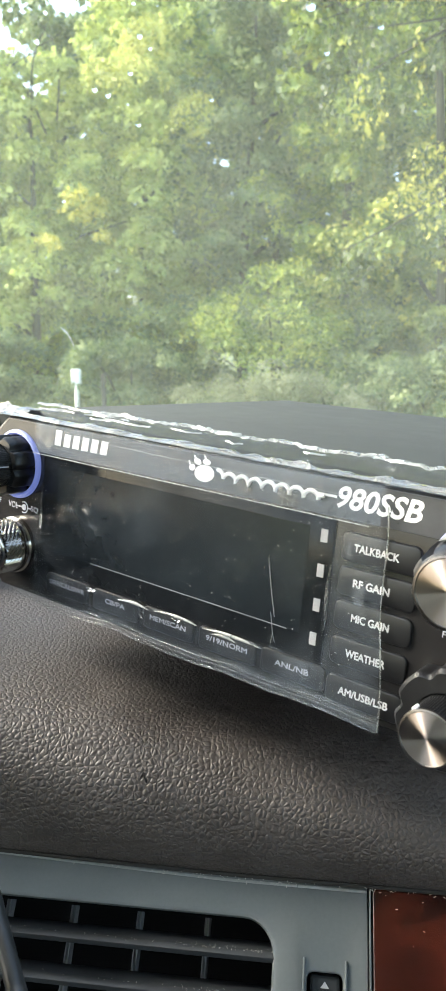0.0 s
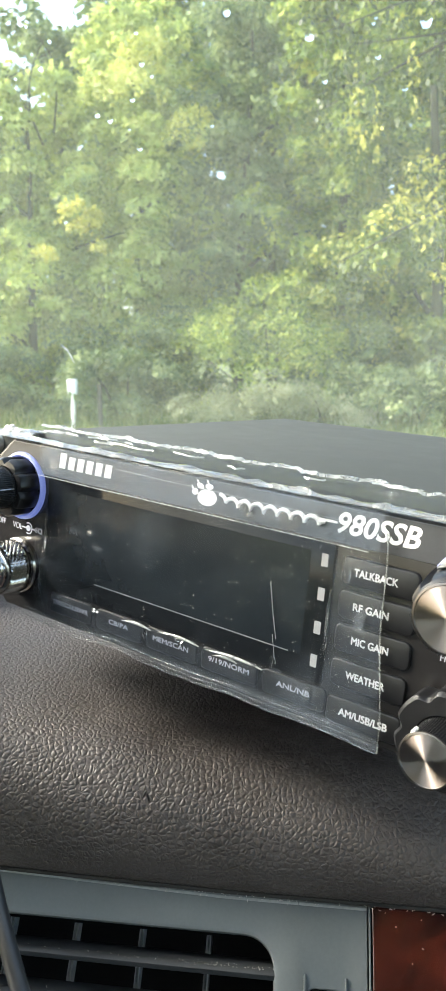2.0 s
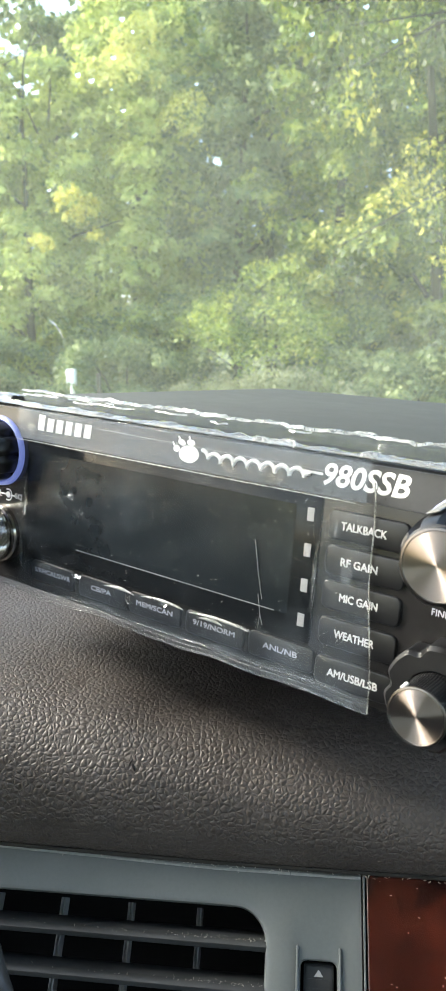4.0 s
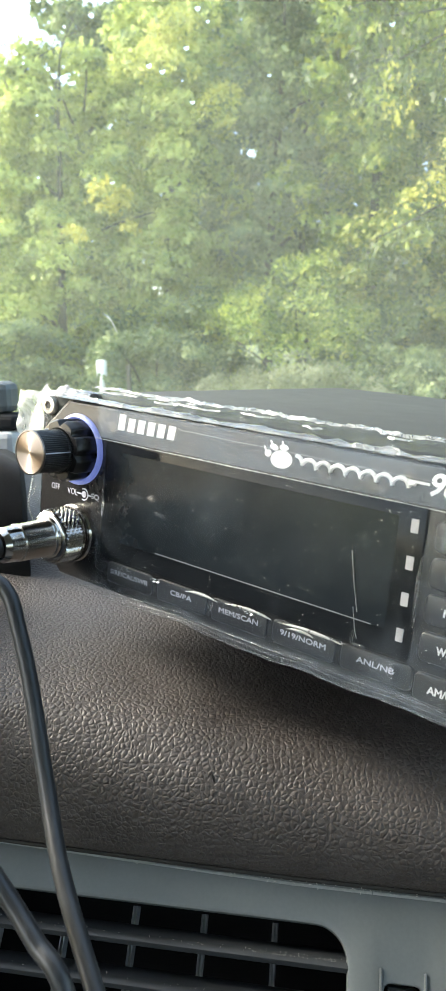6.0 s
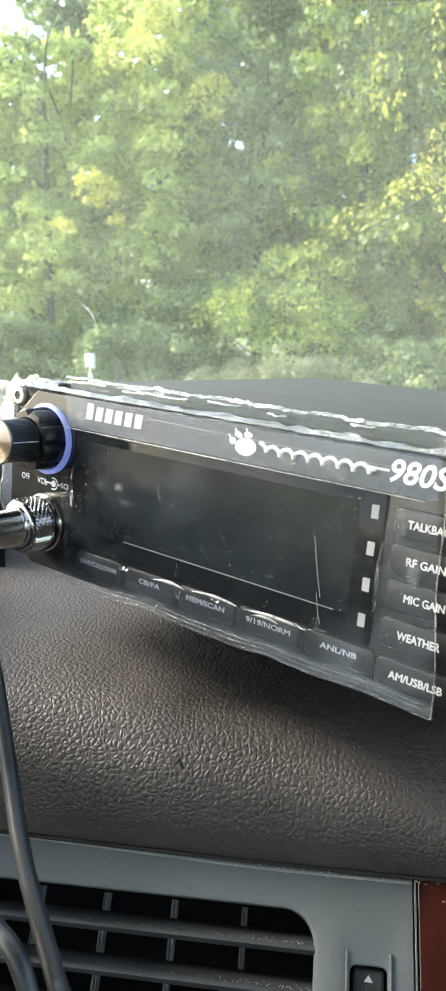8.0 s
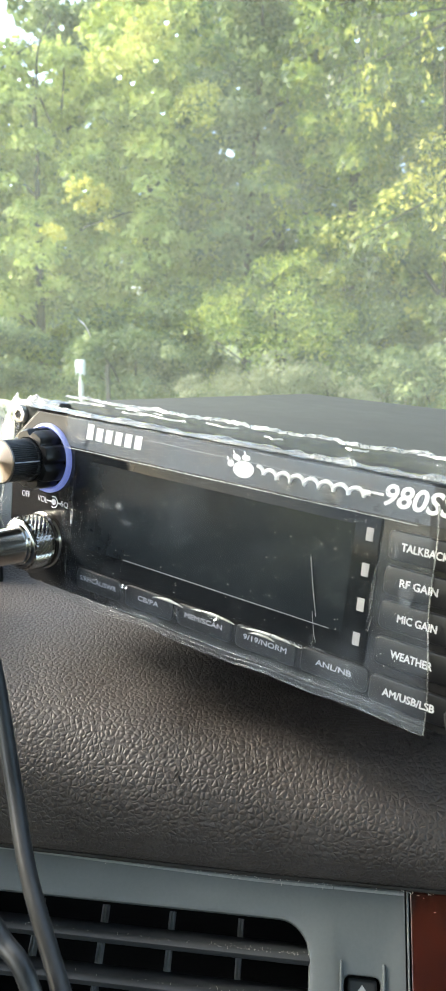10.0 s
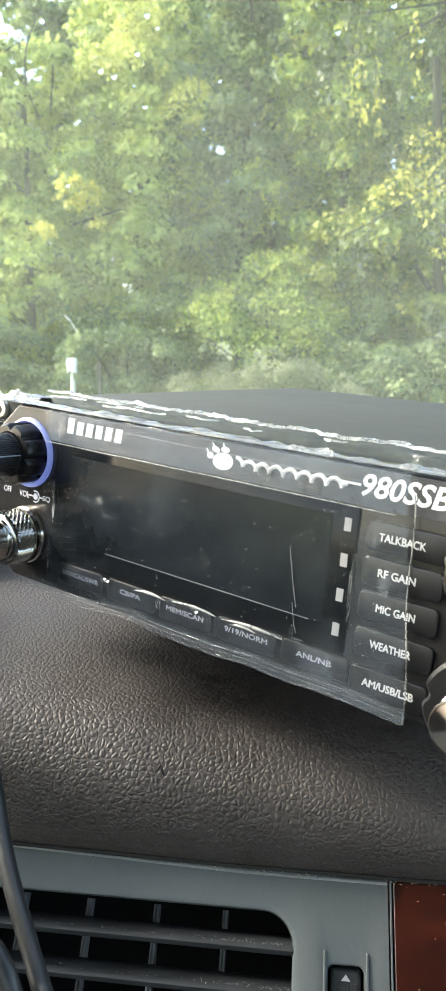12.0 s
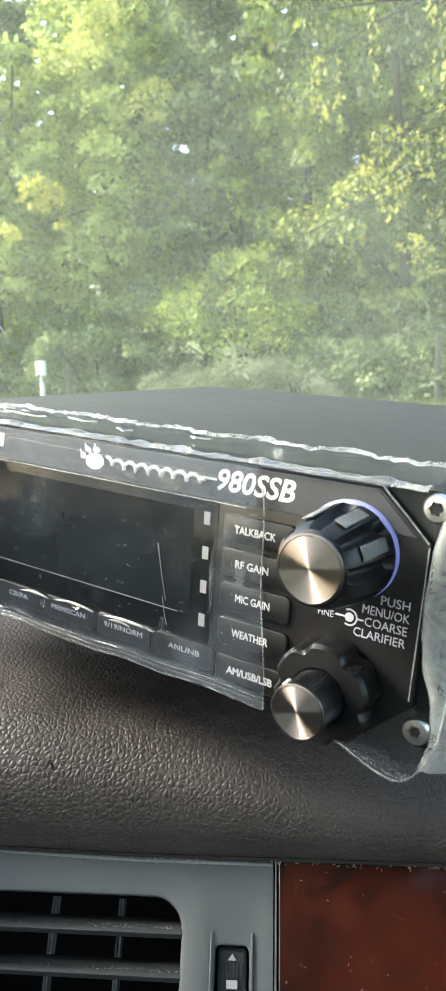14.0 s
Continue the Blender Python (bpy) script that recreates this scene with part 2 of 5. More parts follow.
M_FILM = film_material("clear_film", 0.012, 0.42, 0.02, 0.055, (0.52, 0.62, 0.74, 1))
M_FILM_TWO = film_material("doubled_film", 0.06, 0.5, 0.05, 0.06, (0.50, 0.61, 0.76, 1))
M_FILM_HEAD = film_material("milky_top_film", 0.21, 0.2, 0.10, 0.05, (0.46, 0.58, 0.74, 1))
M_SMUDGE = film_material("smudged_film", 0.10, 0.15, 0.08)
M_SKIRT = film_material("creased_film", 0.09, 0.35, 0.10)
M_FILM_EDGE = film_material("crumpled_film", 0.2, 1.2, 0.36, tone=(0.80, 0.83, 0.79, 1))
M_FILM_SIDE = film_material("loose_film", 0.045, 1.0, 0.09)
M_GRIP = grained(mat("worn_grip", rough=0.6), 900.0, (0.05, 0.05, 0.05), (0.22, 0.22, 0.21), 0.3, 0.0003)
M_BAG = film_material("bunched_film", 0.5, 1.0, 0.35, tone=(0.80, 0.83, 0.79, 1))
M_LEDGE = grained(mat("pale_ledge_plastic", rough=0.6), 300.0, (0.28, 0.29, 0.29), (0.36, 0.37, 0.37), 0.1, 0.0002)
M_SEAM = film_material("heat_seal_and_glints", 0.48, 1.1, 0.36, tone=(0.80, 0.83, 0.79, 1))
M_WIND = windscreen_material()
M_LINT = mat("lint", (0.38, 0.36, 0.33), 0.9)
M_LINER = grained(mat("headliner_cloth", rough=0.95), 900.0, (0.24, 0.245, 0.25), (0.31, 0.315, 0.32), 0.3, 0.0004)
M_CABIN = grained(mat("cabin_plastic", rough=0.6), 500.0, (0.045, 0.047, 0.050), (0.075, 0.078, 0.082), 0.1, 0.0002)
M_HOOD = grained(mat("dark_hood_plastic", rough=0.8, spec=0.2), 600.0, (0.006, 0.006, 0.007), (0.012, 0.012, 0.013), 0.15, 0.0002)
M_GRASS = leaf_material("roadside_grass", [(0.15, (0.05, 0.085, 0.02)), (0.5, (0.11, 0.15, 0.04)), (0.85, (0.24, 0.25, 0.10))])
M_GROUND = grained(mat("mown_verge", rough=0.95), 9.0, (0.05, 0.075, 0.02), (0.14, 0.16, 0.06), 0.5, 0.05)
M_BARK = grained(mat("bark", rough=0.9), 30.0, (0.014, 0.014, 0.010), (0.05, 0.048, 0.036), 0.6, 0.02)
M_POST = grained(mat("white_post_paint", rough=0.6), 40.0, (0.72, 0.72, 0.7), (0.85, 0.85, 0.83), 0.05, 0.002)
M_WOODPOST = grained(mat("weathered_timber", rough=0.9), 30.0, (0.05, 0.045, 0.04), (0.11, 0.10, 0.085), 0.4, 0.01)
GREEN = leaf_material("green_leaves", [(0.1, (0.062, 0.111, 0.027)), (0.45, (0.211, 0.292, 0.061)), (0.75, (0.421, 0.479, 0.103)), (1.0, (0.718, 0.682, 0.164))])
DARK = leaf_material("deep_green_leaves", [(0.1, (0.050, 0.086, 0.042)), (0.5, (0.151, 0.210, 0.085)), (1.0, (0.373, 0.431, 0.178))])
PALE = leaf_material("pale_green_leaves", [(0.1, (0.148, 0.210, 0.053)), (0.5, (0.430, 0.503, 0.135)), (1.0, (0.720, 0.750, 0.258))])
# sunlit foliage: the sun's yellow is put into the leaf colour
YELLOW = leaf_material("sunlit_yellow_leaves", [(0.1, (0.220, 0.253, 0.044)), (0.5, (0.550, 0.517, 0.110)), (1.0, (0.850, 0.792, 0.220))])
MID = leaf_material("mid_green_leaves", [(0.1, (0.036, 0.068, 0.022)), (0.45, (0.131, 0.190, 0.043)), (0.75, (0.276, 0.326, 0.070)), (1.0, (0.552, 0.517, 0.108))])
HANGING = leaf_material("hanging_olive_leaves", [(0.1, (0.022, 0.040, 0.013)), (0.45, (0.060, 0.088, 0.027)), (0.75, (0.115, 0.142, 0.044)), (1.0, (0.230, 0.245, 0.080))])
LEMON = leaf_material("lemon_leaves", [(0.1, (0.20, 0.24, 0.05)), (0.5, (0.46, 0.48, 0.12)), (1.0, (0.74, 0.72, 0.24))])
REED = leaf_material("pale_dry_growth", [(0.1, (0.13, 0.155, 0.085)), (0.5, (0.25, 0.275, 0.155)), (1.0, (0.38, 0.40, 0.25))])
M_DROP = mat("water_drop", (0.97, 0.98, 0.97), 0.03)
bsdf(M_DROP).inputs["Transmission Weight"].default_value = 1.0
bsdf(M_DROP).inputs["IOR"].default_value = 1.33
M_GLASSMARK = film_material("glass_mark", 0.7, 0.6, 0.3, tone=(0.85, 0.87, 0.84, 1))
# the nick's own colour, also painted in as shade for seam and sockets
M_PIT = mat("nick_and_recess_shade", (0.012, 0.010, 0.009), 0.7)


# ---- builders ----
MM = 0.001


def part(name, bm, material, parent, label=""):
    me = bpy.data.meshes.new(name)
    bm.to_mesh(me)
    bm.free()
    me.materials.append(material)
    ob = new(name, me)
    ob.parent = parent
    if label:
        tagged(ob, label)
    return ob


def smooth(ob, angle=40):
    me = ob.data
    me.polygons.foreach_set("use_smooth", [True] * len(me.polygons))
    me.set_sharp_from_angle(angle=radians(angle))
    return ob


def thing(name, m, label, category, group="", kind=""):
    ob = new(name)
    ob.matrix_basis = m
    ob.empty_display_size = 0.02
    return tagged(ob, label, category, group, kind)


def rbox(bm, x0, x1, y0, y1, z0, z1, bevel=0.0, seg=2):
    g = bmesh.ops.create_cube(bm, size=1.0)
    for v in g["verts"]:
        v.co = Vector(((x0 + x1) / 2 + v.co.x * (x1 - x0), (y0 + y1) / 2 + v.co.y * (y1 - y0), (z0 + z1) / 2 + v.co.z * (z1 - z0)))
    if bevel:
        es = list({e for v in g["verts"] for e in v.link_edges})
        bmesh.ops.bevel(bm, geom=es, offset=bevel, segments=seg, affect='EDGES', profile=0.5)
    return bm


def box(x0, x1, y0, y1, z0, z1, bevel=0.0, seg=2):
    return rbox(bmesh.new(), x0, x1, y0, y1, z0, z1, bevel, seg)


def prism(outline, y0, y1, bevel=0.0, seg=2):
    """An outline in x, z carried from y0 (front) to y1, with its front edge rounded."""
    bm = bmesh.new()
    front = [bm.verts.new((x, y0, z)) for x, z in outline]
    back = [bm.verts.new((x, y1, z)) for x, z in outline]
    f = bm.faces.new(front)
    bm.faces.new(back[::-1])
    for i in range(len(outline)):
        j = (i + 1) % len(outline)
        bm.faces.new((front[j], front[i], back[i], back[j]))
    bmesh.ops.recalc_face_normals(bm, faces=bm.faces[:])
    if bevel:
        bmesh.ops.bevel(bm, geom=list(f.edges), offset=bevel, segments=seg, affect='EDGES', profile=0.5)
    return bm


def lathe(profile, x=0.0, z=0.0, seg=48, shape=None):
    """Turns (radius, y) pairs about the line along y through x, z. shape(angle, radius, y) changes the radius."""
    bm = bmesh.new()
    rings = []
    for r, y in profile:
        if r <= 1e-6:
            rings.append([bm.verts.new((x, y, z))])
            continue
        ring = []
        for i in range(seg):
            a = 2 * math.pi * i / seg
            q = shape(a, r, y) if shape else r
            ring.append(bm.verts.new((x + q * math.cos(a), y, z + q * math.sin(a))))
        rings.append(ring)
    for a, b in zip(rings, rings[1:]):
        for i in range(seg):
            j = (i + 1) % seg
            if len(a) == 1 and len(b) == 1:
                continue
            if len(a) == 1:
                bm.faces.new((a[0], b[i], b[j]))
            elif len(b) == 1:
                bm.faces.new((a[i], a[j], b[0]))
            else:
                bm.faces.new((a[i], a[j], b[j], b[i]))
    bmesh.ops.recalc_face_normals(bm, faces=bm.faces[:])
    return bm


def tube(points, radii, seg=12):
    """A round bar swept along points."""
    bm = bmesh.new()
    pts = [Vector(p) for p in points]
    up = Vector((0.31, 0.2, 0.93))
    prev = None
    for i, p in enumerate(pts):
        d = (pts[min(i + 1, len(pts) - 1)] - pts[max(i - 1, 0)]).normalized()
        a = d.cross(up).normalized()
        b = d.cross(a)
        r = radii[i] if hasattr(radii, "__len__") else radii
        ring = [bm.verts.new(p + r * (math.cos(2 * math.pi * k / seg) * a + math.sin(2 * math.pi * k / seg) * b)) for k in range(seg)]
        if prev:
            for k in range(seg):
                bm.faces.new((prev[k], prev[(k + 1) % seg], ring[(k + 1) % seg], ring[k]))
        else:
            bm.faces.new(ring[::-1])
        prev = ring
    bm.faces.new(prev)
    bmesh.ops.recalc_face_normals(bm, faces=bm.faces[:])
    return bm


def spline(points, n):
    """Smooth points through a few."""
    p = [Vector(q) for q in points]
    p = [2 * p[0] - p[1]] + p + [2 * p[-1] - p[-2]]
    out = []
    for i in range(1, len(p) - 2):
        for k in range(n):
            t = k / n
            a, b, c, d = p[i - 1], p[i], p[i + 1], p[i + 2]
            out.append(0.5 * (2 * b + (c - a) * t + (2 * a - 5 * b + 4 * c - d) * t * t + (3 * b - a - 3 * c + d) * t ** 3))
    return out + [p[-2]]


def sheet(rows):
    """A surface over rows of points."""
    bm = bmesh.new()
    vs = [[bm.verts.new(q) for q in row] for row in rows]
    for a, b in zip(vs, vs[1:]):
        for i in range(len(a) - 1):
            bm.faces.new((a[i], a[i + 1], b[i + 1], b[i]))
    bmesh.ops.recalc_face_normals(bm, faces=bm.faces[:])
    return bm


def lettering(body, x0, x1, z, height, y, material, parent, name="lettering", slant=0.0, fat=0.0, bold=0.0):
    """Flat raised characters that fill x0 to x1, centred at z, on the face at y."""
    cu = bpy.data.curves.new(name, 'FONT')
    cu.body = body
    cu.size = 1.0
    cu.resolution_u = 3
    cu.offset = fat
    cu.shear = slant
    tmp = bpy.data.objects.new(name, cu)
    scene.collection.objects.link(tmp)
    dg = bpy.context.evaluated_depsgraph_get()
    me = bpy.data.meshes.new_from_object(tmp.evaluated_get(dg))
    bpy.data.objects.remove(tmp)
    bpy.data.curves.remove(cu)
    n = len(me.vertices)
    co = np.empty(n * 3)
    me.vertices.foreach_get("co", co)
    co = co.reshape(-1, 3)
    lo, hi = co.min(0), co.max(0)
    new_co = np.empty_like(co)
    new_co[:, 0] = x0 + (co[:, 0] - lo[0]) / (hi[0] - lo[0]) * (x1 - x0)
    new_co[:, 1] = y
    new_co[:, 2] = z - height / 2 + (co[:, 1] - lo[1]) / (hi[1] - lo[1]) * height
    me.vertices.foreach_set("co", new_co.ravel())
    me.update()
    if bold:
        faces = [tuple(p.vertices) for p in me.polygons]
        sets = [new_co + np.array([dx, -0.004 * MM * k, dz]) for k, (dx, dz) in enumerate(((0, 0), (bold, 0), (-bold, 0), (0, bold), (0, -bold)))]
        bpy.data.meshes.remove(me)
        me = bpy.data.meshes.new(name)
        me.from_pydata(np.concatenate(sets).tolist(), [], [tuple(v + n * k for v in f) for k in range(len(sets)) for f in faces])
    me.materials.clear()
    me.materials.append(material)
    ob = new(name, me)
    ob.parent = parent
    return ob


def ellipse(cx, cz, rx, rz, turn=0.0, n=20):
    c, s = math.cos(turn), math.sin(turn)
    return [(cx + rx * math.cos(a) * c - rz * math.sin(a) * s, cz + rx * math.cos(a) * s + rz * math.sin(a) * c) for a in (2 * math.pi * k / n for k in range(n))]


# ---- cabin ----


def catmull(v, knots):
    """Height of a smooth line through (v, value) knots."""
    for (a, p), (b, q) in zip(knots, knots[1:]):
        if v <= b:
            t = (v - a) / (b - a)
            return p + (q - p) * t
    return knots[-1][1]


DASH_LINE = spline([(0, -0.0015, 1.199), (0, -0.0052, 1.206), (0, -0.0068, 1.215), (0, -0.0048, 1.2255), (0, 0.0015, 1.2330), (0, 0.011, 1.2382), (0, 0.028, 1.2405),
                    (0, 0.06, 1.2420), (0, 0.085, 1.2462), (0, 0.125, 1.2630), (0, 0.20, 1.2625), (0, 0.32, 1.245), (0, 0.46, 1.225)], 8)


def pad_lift(x):
    """How much higher the pad's lower edge runs towards the wheel."""
    return 0.0022 * max(0.0, min(1.4, (0.01 - x) / 0.1))


def dashboard_pad():
    rows = []
    n = 130
    for i in range(n + 1):
        x = -0.56 + 1.5 * i / n
        row = []
        for k, p in enumerate(DASH_LINE):
            w = min(1.0, max(0.0, (p.z - 1.205) / 0.03))
            fall = -0.0977 * max(-0.16, min(0.22, x)) * w
            lump = 0.0012 * noise.noise((x * 14, p.y * 14, 0.3)) * w
            edge = pad_lift(x) * max(0.0, min(1.0, (1.224 - p.z) / 0.018))
            row.append((x, p.y, p.z + fall + lump + edge))
        rows.append(row)
    ob = part("dashboard", sheet(rows), M_LEATHER, None)
    for f in ob.data.polygons:
        f.use_smooth = True
    if ob.data.polygons[len(ob.data.polygons) // 2].normal.z < 0:
        ob.data.flip_normals()
    return tagged(ob, "dark brown pebble-grained leather dashboard pad, softly rolled front edge", "dashboard", kind="structure")


pad = dashboard_pad()
# dark strip put in for the shadow gap between pad and trim
part("seam", tube([(x, -0.0046, 1.2034 + pad_lift(x)) for x in np.linspace(-0.16, 0.2, 60)], 0.0006, 6), M_PIT, pad, "dark strip for the shadowed seam along the lower edge")
nick = bmesh.new()
for cx, cz, a in ((-0.0133, 1.2346, 0.5), (-0.0124, 1.2333, -0.3)):
    g = bmesh.ops.create_uvsphere(nick, u_segments=10, v_segments=6, radius=0.001)
    bmesh.ops.transform(nick, matrix=Matrix.Translation((cx, -0.0046, cz - 0.0018)) @ Matrix.Rotation(a, 4, 'Y') @ Matrix.Diagonal((0.35, 0.5, 1.3, 1)), verts=g["verts"])
part("nick", nick, M_PIT, pad, "small dark nick in the leather")

# the fascia under the pad: a slanted plane; its x runs along the car's width, q down the slope, h out of it
FASCIA = Matrix(((1, 0, 0, 0), (0, -0.765, 0.644, -0.004), (0, 0.644, 0.765, 1.203), (0, 0, 0, 1)))
# local y = out of the face, local z = up the slope


def plate_with_hole(x0, x1, z0, z1, hole, thick, bevel):
    """A plate in x, z with its face at y = 0 and a rounded hole through it."""
    bm = bmesh.new()
    n = len(hole)
    cx, cz = sum(p[0] for p in hole) / n, sum(p[1] for p in hole) / n
    outer = []
    for px, pz in hole:
        dx, dz = px - cx, pz - cz
        k = min(((x1 if dx > 0 else x0) - cx) / dx if abs(dx) > 1e-9 else 1e9, ((z1 if dz > 0 else z0) - cz) / dz if abs(dz) > 1e-9 else 1e9)
        outer.append((cx + dx * k, cz + dz * k))
    for c in ((x0, z0), (x0, z1), (x1, z0), (x1, z1)):
        k = min(range(n), key=lambda i: math.hypot(outer[i][0] - c[0], outer[i][1] - c[1]))
        outer[k] = c
    rings = []
    ins = [(cx + (px - cx) * 1.0, cz + (pz - cz) * 1.0) for px, pz in hole]

    def grown(d):
        res = []
        for i in range(n):
            a, b = Vector(hole[i - 1]), Vector(hole[(i + 1) % n])
            t = (b - a).normalized()
            res.append((hole[i][0] + t.y * d, hole[i][1] - t.x * d))
        return res
    inner = [(px, min(z1 - 0.0009, pz)) for px, pz in outer]
    for pts, y in ((outer, -thick), (outer, -0.0008), (inner, 0.0), (grown(bevel), 0.0), (grown(bevel * 0.3), -bevel * 0.3), (ins, -bevel), (ins, -thick)):
        rings.append([bm.verts.new((px, y, pz)) for px, pz in pts])
    for a, b in zip(rings, rings[1:]):
        for i in range(n):
            j = (i + 1) % n
            bm.faces.new((a[i], a[j], b[j], b[i]))
    bmesh.ops.remove_doubles(bm, verts=bm.verts[:], dist=1e-7)
    bmesh.ops.recalc_face_normals(bm, faces=bm.faces[:])
    return bm


def rounded(x0, x1, z0, z1, r, n=8):
    """A rounded outline, counter-clockwise."""
    pts = []
    for cx, cz, a0 in ((x1 - r, z1 - r, 0), (x0 + r, z1 - r, 90), (x0 + r, z0 + r, 180), (x1 - r, z0 + r, 270)):
        for k in range(n + 1):
            a = radians(a0 + 90 * k / n)
            pts.append((cx + r * math.cos(a), cz + r * math.sin(a)))
    # a few points along the long sides keep the plate's faces even
    out = []
    for i, p in enumerate(pts):
        q = pts[(i + 1) % len(pts)]
        out.append(p)
        d = math.hypot(q[0] - p[0], q[1] - p[1])
        m = int(d / 0.012)
        out += [(p[0] + (q[0] - p[0]) * k / (m + 1), p[1] + (q[1] - p[1]) * k / (m + 1)) for k in range(1, m + 1)]
    return out


vent = thing("air_vent", FASCIA, "grey plastic dashboard air vent with dusty horizontal louvres", "air vent")
HOLE = rounded(-0.105, 0.0247, -0.064, -0.0107, 0.0085)
surround = smooth(part("surround", plate_with_hole(-0.135, 0.0310, -0.085, 0.003, HOLE, 0.004, 0.0014), M_TRIM, vent, "satin grey surround with a rounded opening"), 30)
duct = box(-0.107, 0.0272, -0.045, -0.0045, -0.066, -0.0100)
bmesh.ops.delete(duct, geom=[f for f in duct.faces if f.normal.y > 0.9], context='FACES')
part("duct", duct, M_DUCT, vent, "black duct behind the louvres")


def slat(z):
    bm = bmesh.new()
    # a thin blade with a rounded nose that leans back into the duct
    prof = [(-0.0012, z - 0.0013), (-0.0004, z - 0.0002), (-0.0010, z + 0.0010), (-0.0030, z + 0.0016), (-0.0100, z + 0.0034), (-0.0104, z + 0.0024), (-0.0034, z - 0.0006), (-0.0022, z - 0.0014)]
    x0, x1 = -0.106, 0.0258
    ends = [[bm.verts.new((x, y, zz)) for y, zz in prof] for x in (x0, x1)]
    for i in range(len(prof)):
        j = (i + 1) % len(prof)
        bm.faces.new((ends[0][i], ends[0][j], ends[1][j], ends[1][i]))
    bm.faces.new(ends[0][::-1])
    bm.faces.new(ends[1])
    bmesh.ops.recalc_face_normals(bm, faces=bm.faces[:])
    return smooth(part("louvre", bm, M_SLAT, vent), 50)


for q in (0.0195, 0.0299, 0.0403, 0.0507):
    slat(-q)
for k in range(5):
    x = -0.0776 + 0.0205 * k
    # paired pale plates carry the highlights of the vane's edges in their colour
    vane = bmesh.new()
    for dx in (-0.0005, 0.0005):
        rbox(vane, x + dx - 0.0002, x + dx + 0.0002, -0.0165, -0.0125, -0.063, -0.0115)
    rbox(vane, x - 0.0005, x + 0.0005, -0.0165, -0.0135, -0.063, -0.0115)
    part("vane", vane, M_VANE, vent, "upright vane behind the louvres, edge highlights put in as pale plates" if k == 0 else "")


def top_bead(x0, x1, owner):
    """The rounded upper edge of the trim, just under the pad, paler to paint in its highlight."""
    pts = [(x, -0.0002, (0.0004 + pad_lift(x)) / 0.765 - 0.0020) for x in np.linspace(x0, x1, 24)]
    return smooth(part("upper_edge", tube(pts, 0.00045, 8), M_EDGE, owner, "upper edge, its highlight put in as paler plastic"), 60)


top_bead(-0.135, 0.0309, vent)

panel = thing("dash_trim", FASCIA, "grey plastic trim panel with a thumbwheel slot beside the vent", "trim panel")
SLOT = rounded(0.0342, 0.0438, -0.058, -0.0218, 0.0018, 5)
smooth(part("panel", plate_with_hole(0.0310, 0.0503, -0.085, 0.0, SLOT, 0.005, 0.0009), M_TRIM, panel), 30)
top_bead(0.0311, 0.0502, panel)
lip = bmesh.new()
for x in (0.0334, 0.0446):
    rbox(lip, x - 0.00035, x + 0.00035, -0.0004, 0.0007, -0.060, -0.0185, 0.0003, 2)
smooth(part("slot_rib", lip, M_TRIM, panel))
wheel = bmesh.new()
rbox(wheel, 0.0350, 0.0430, -0.012, -0.0022, -0.058, -0.0224, 0.0008, 2)
for i in range(14):
    z = -0.0266 - 0.0021 * i
    if abs(z + 0.031) < 0.0016:
        continue
    for j in range(6):
        x = 0.0366 + 0.00098 * j
        rbox(wheel, x - 0.0003, x + 0.0003, -0.0023, -0.0017, z - 0.0007, z + 0.0007)
tw = part("thumbwheel", wheel, M_SLAT, panel, "black knurled thumbwheel")
part("arrow_mark", prism([(0.0378, -0.0254), (0.0402, -0.0254), (0.0390, -0.0238)], -0.0018, -0.0021), M_MARK, tw, "pale arrow")
part("bar_mark", prism([(0.0376, -0.0320), (0.0406, -0.0320), (0.0406, -0.0300), (0.0376, -0.0300)], -0.0015, -0.0021), M_MARK, tw, "pale square")

veneer = thing("wood_panel", FASCIA, "glossy red-brown burl veneer panel with a few dust specks", "wood trim")
smooth(part("veneer", box(0.0515, 0.60, -0.012, 0.0004, -0.22, -0.0002, 0.0009, 3), M_WOOD, veneer), 30)
part("edge_strip", box(0.0508, 0.0513, -0.010, 0.0006, -0.22, -0.0002, 0.0001, 1), M_TRIM, veneer, "thin pale edge strip")
lower = thing("lower_fascia", FASCIA, "dark grey lower dashboard panel", "dashboard panel", kind="structure")
part("lower_panel", box(-0.56, 0.0495, -0.012, -0.0005, -0.30, -0.0858, 0.001), M_CABIN, lower)
part("side_panel", box(-0.56, -0.1358, -0.012, -0.0005, -0.0852, 0.0, 0.001), M_TRIM, lower)
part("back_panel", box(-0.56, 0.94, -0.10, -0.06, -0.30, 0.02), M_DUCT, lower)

hood = thing("instrument_hood", pose(0, 0, 0), "dark plastic hood over the instrument cluster", "instrument hood")
HOOD_LINE = spline([(0, 0.086, 1.236), (0, 0.086, 1.271), (0, 0.089, 1.293), (0, 0.099, 1.3035), (0, 0.14, 1.299), (0, 0.22, 1.287), (0, 0.30, 1.24)], 5)
hb = sheet([[(x - 0.0093 - 0.46 * (p.y - 0.09), p.y, p.z - drop) for x, drop in ((-0.46, 0), (-0.30, 0), (-0.20, 0), (-0.13, 0.0), (-0.106, 0.0012), (-0.0985, 0.005), (-0.0965, 0.02), (-0.096, 0.07))] for p in HOOD_LINE])
smooth(part("hood_shell", hb, M_HOOD, hood), 50)
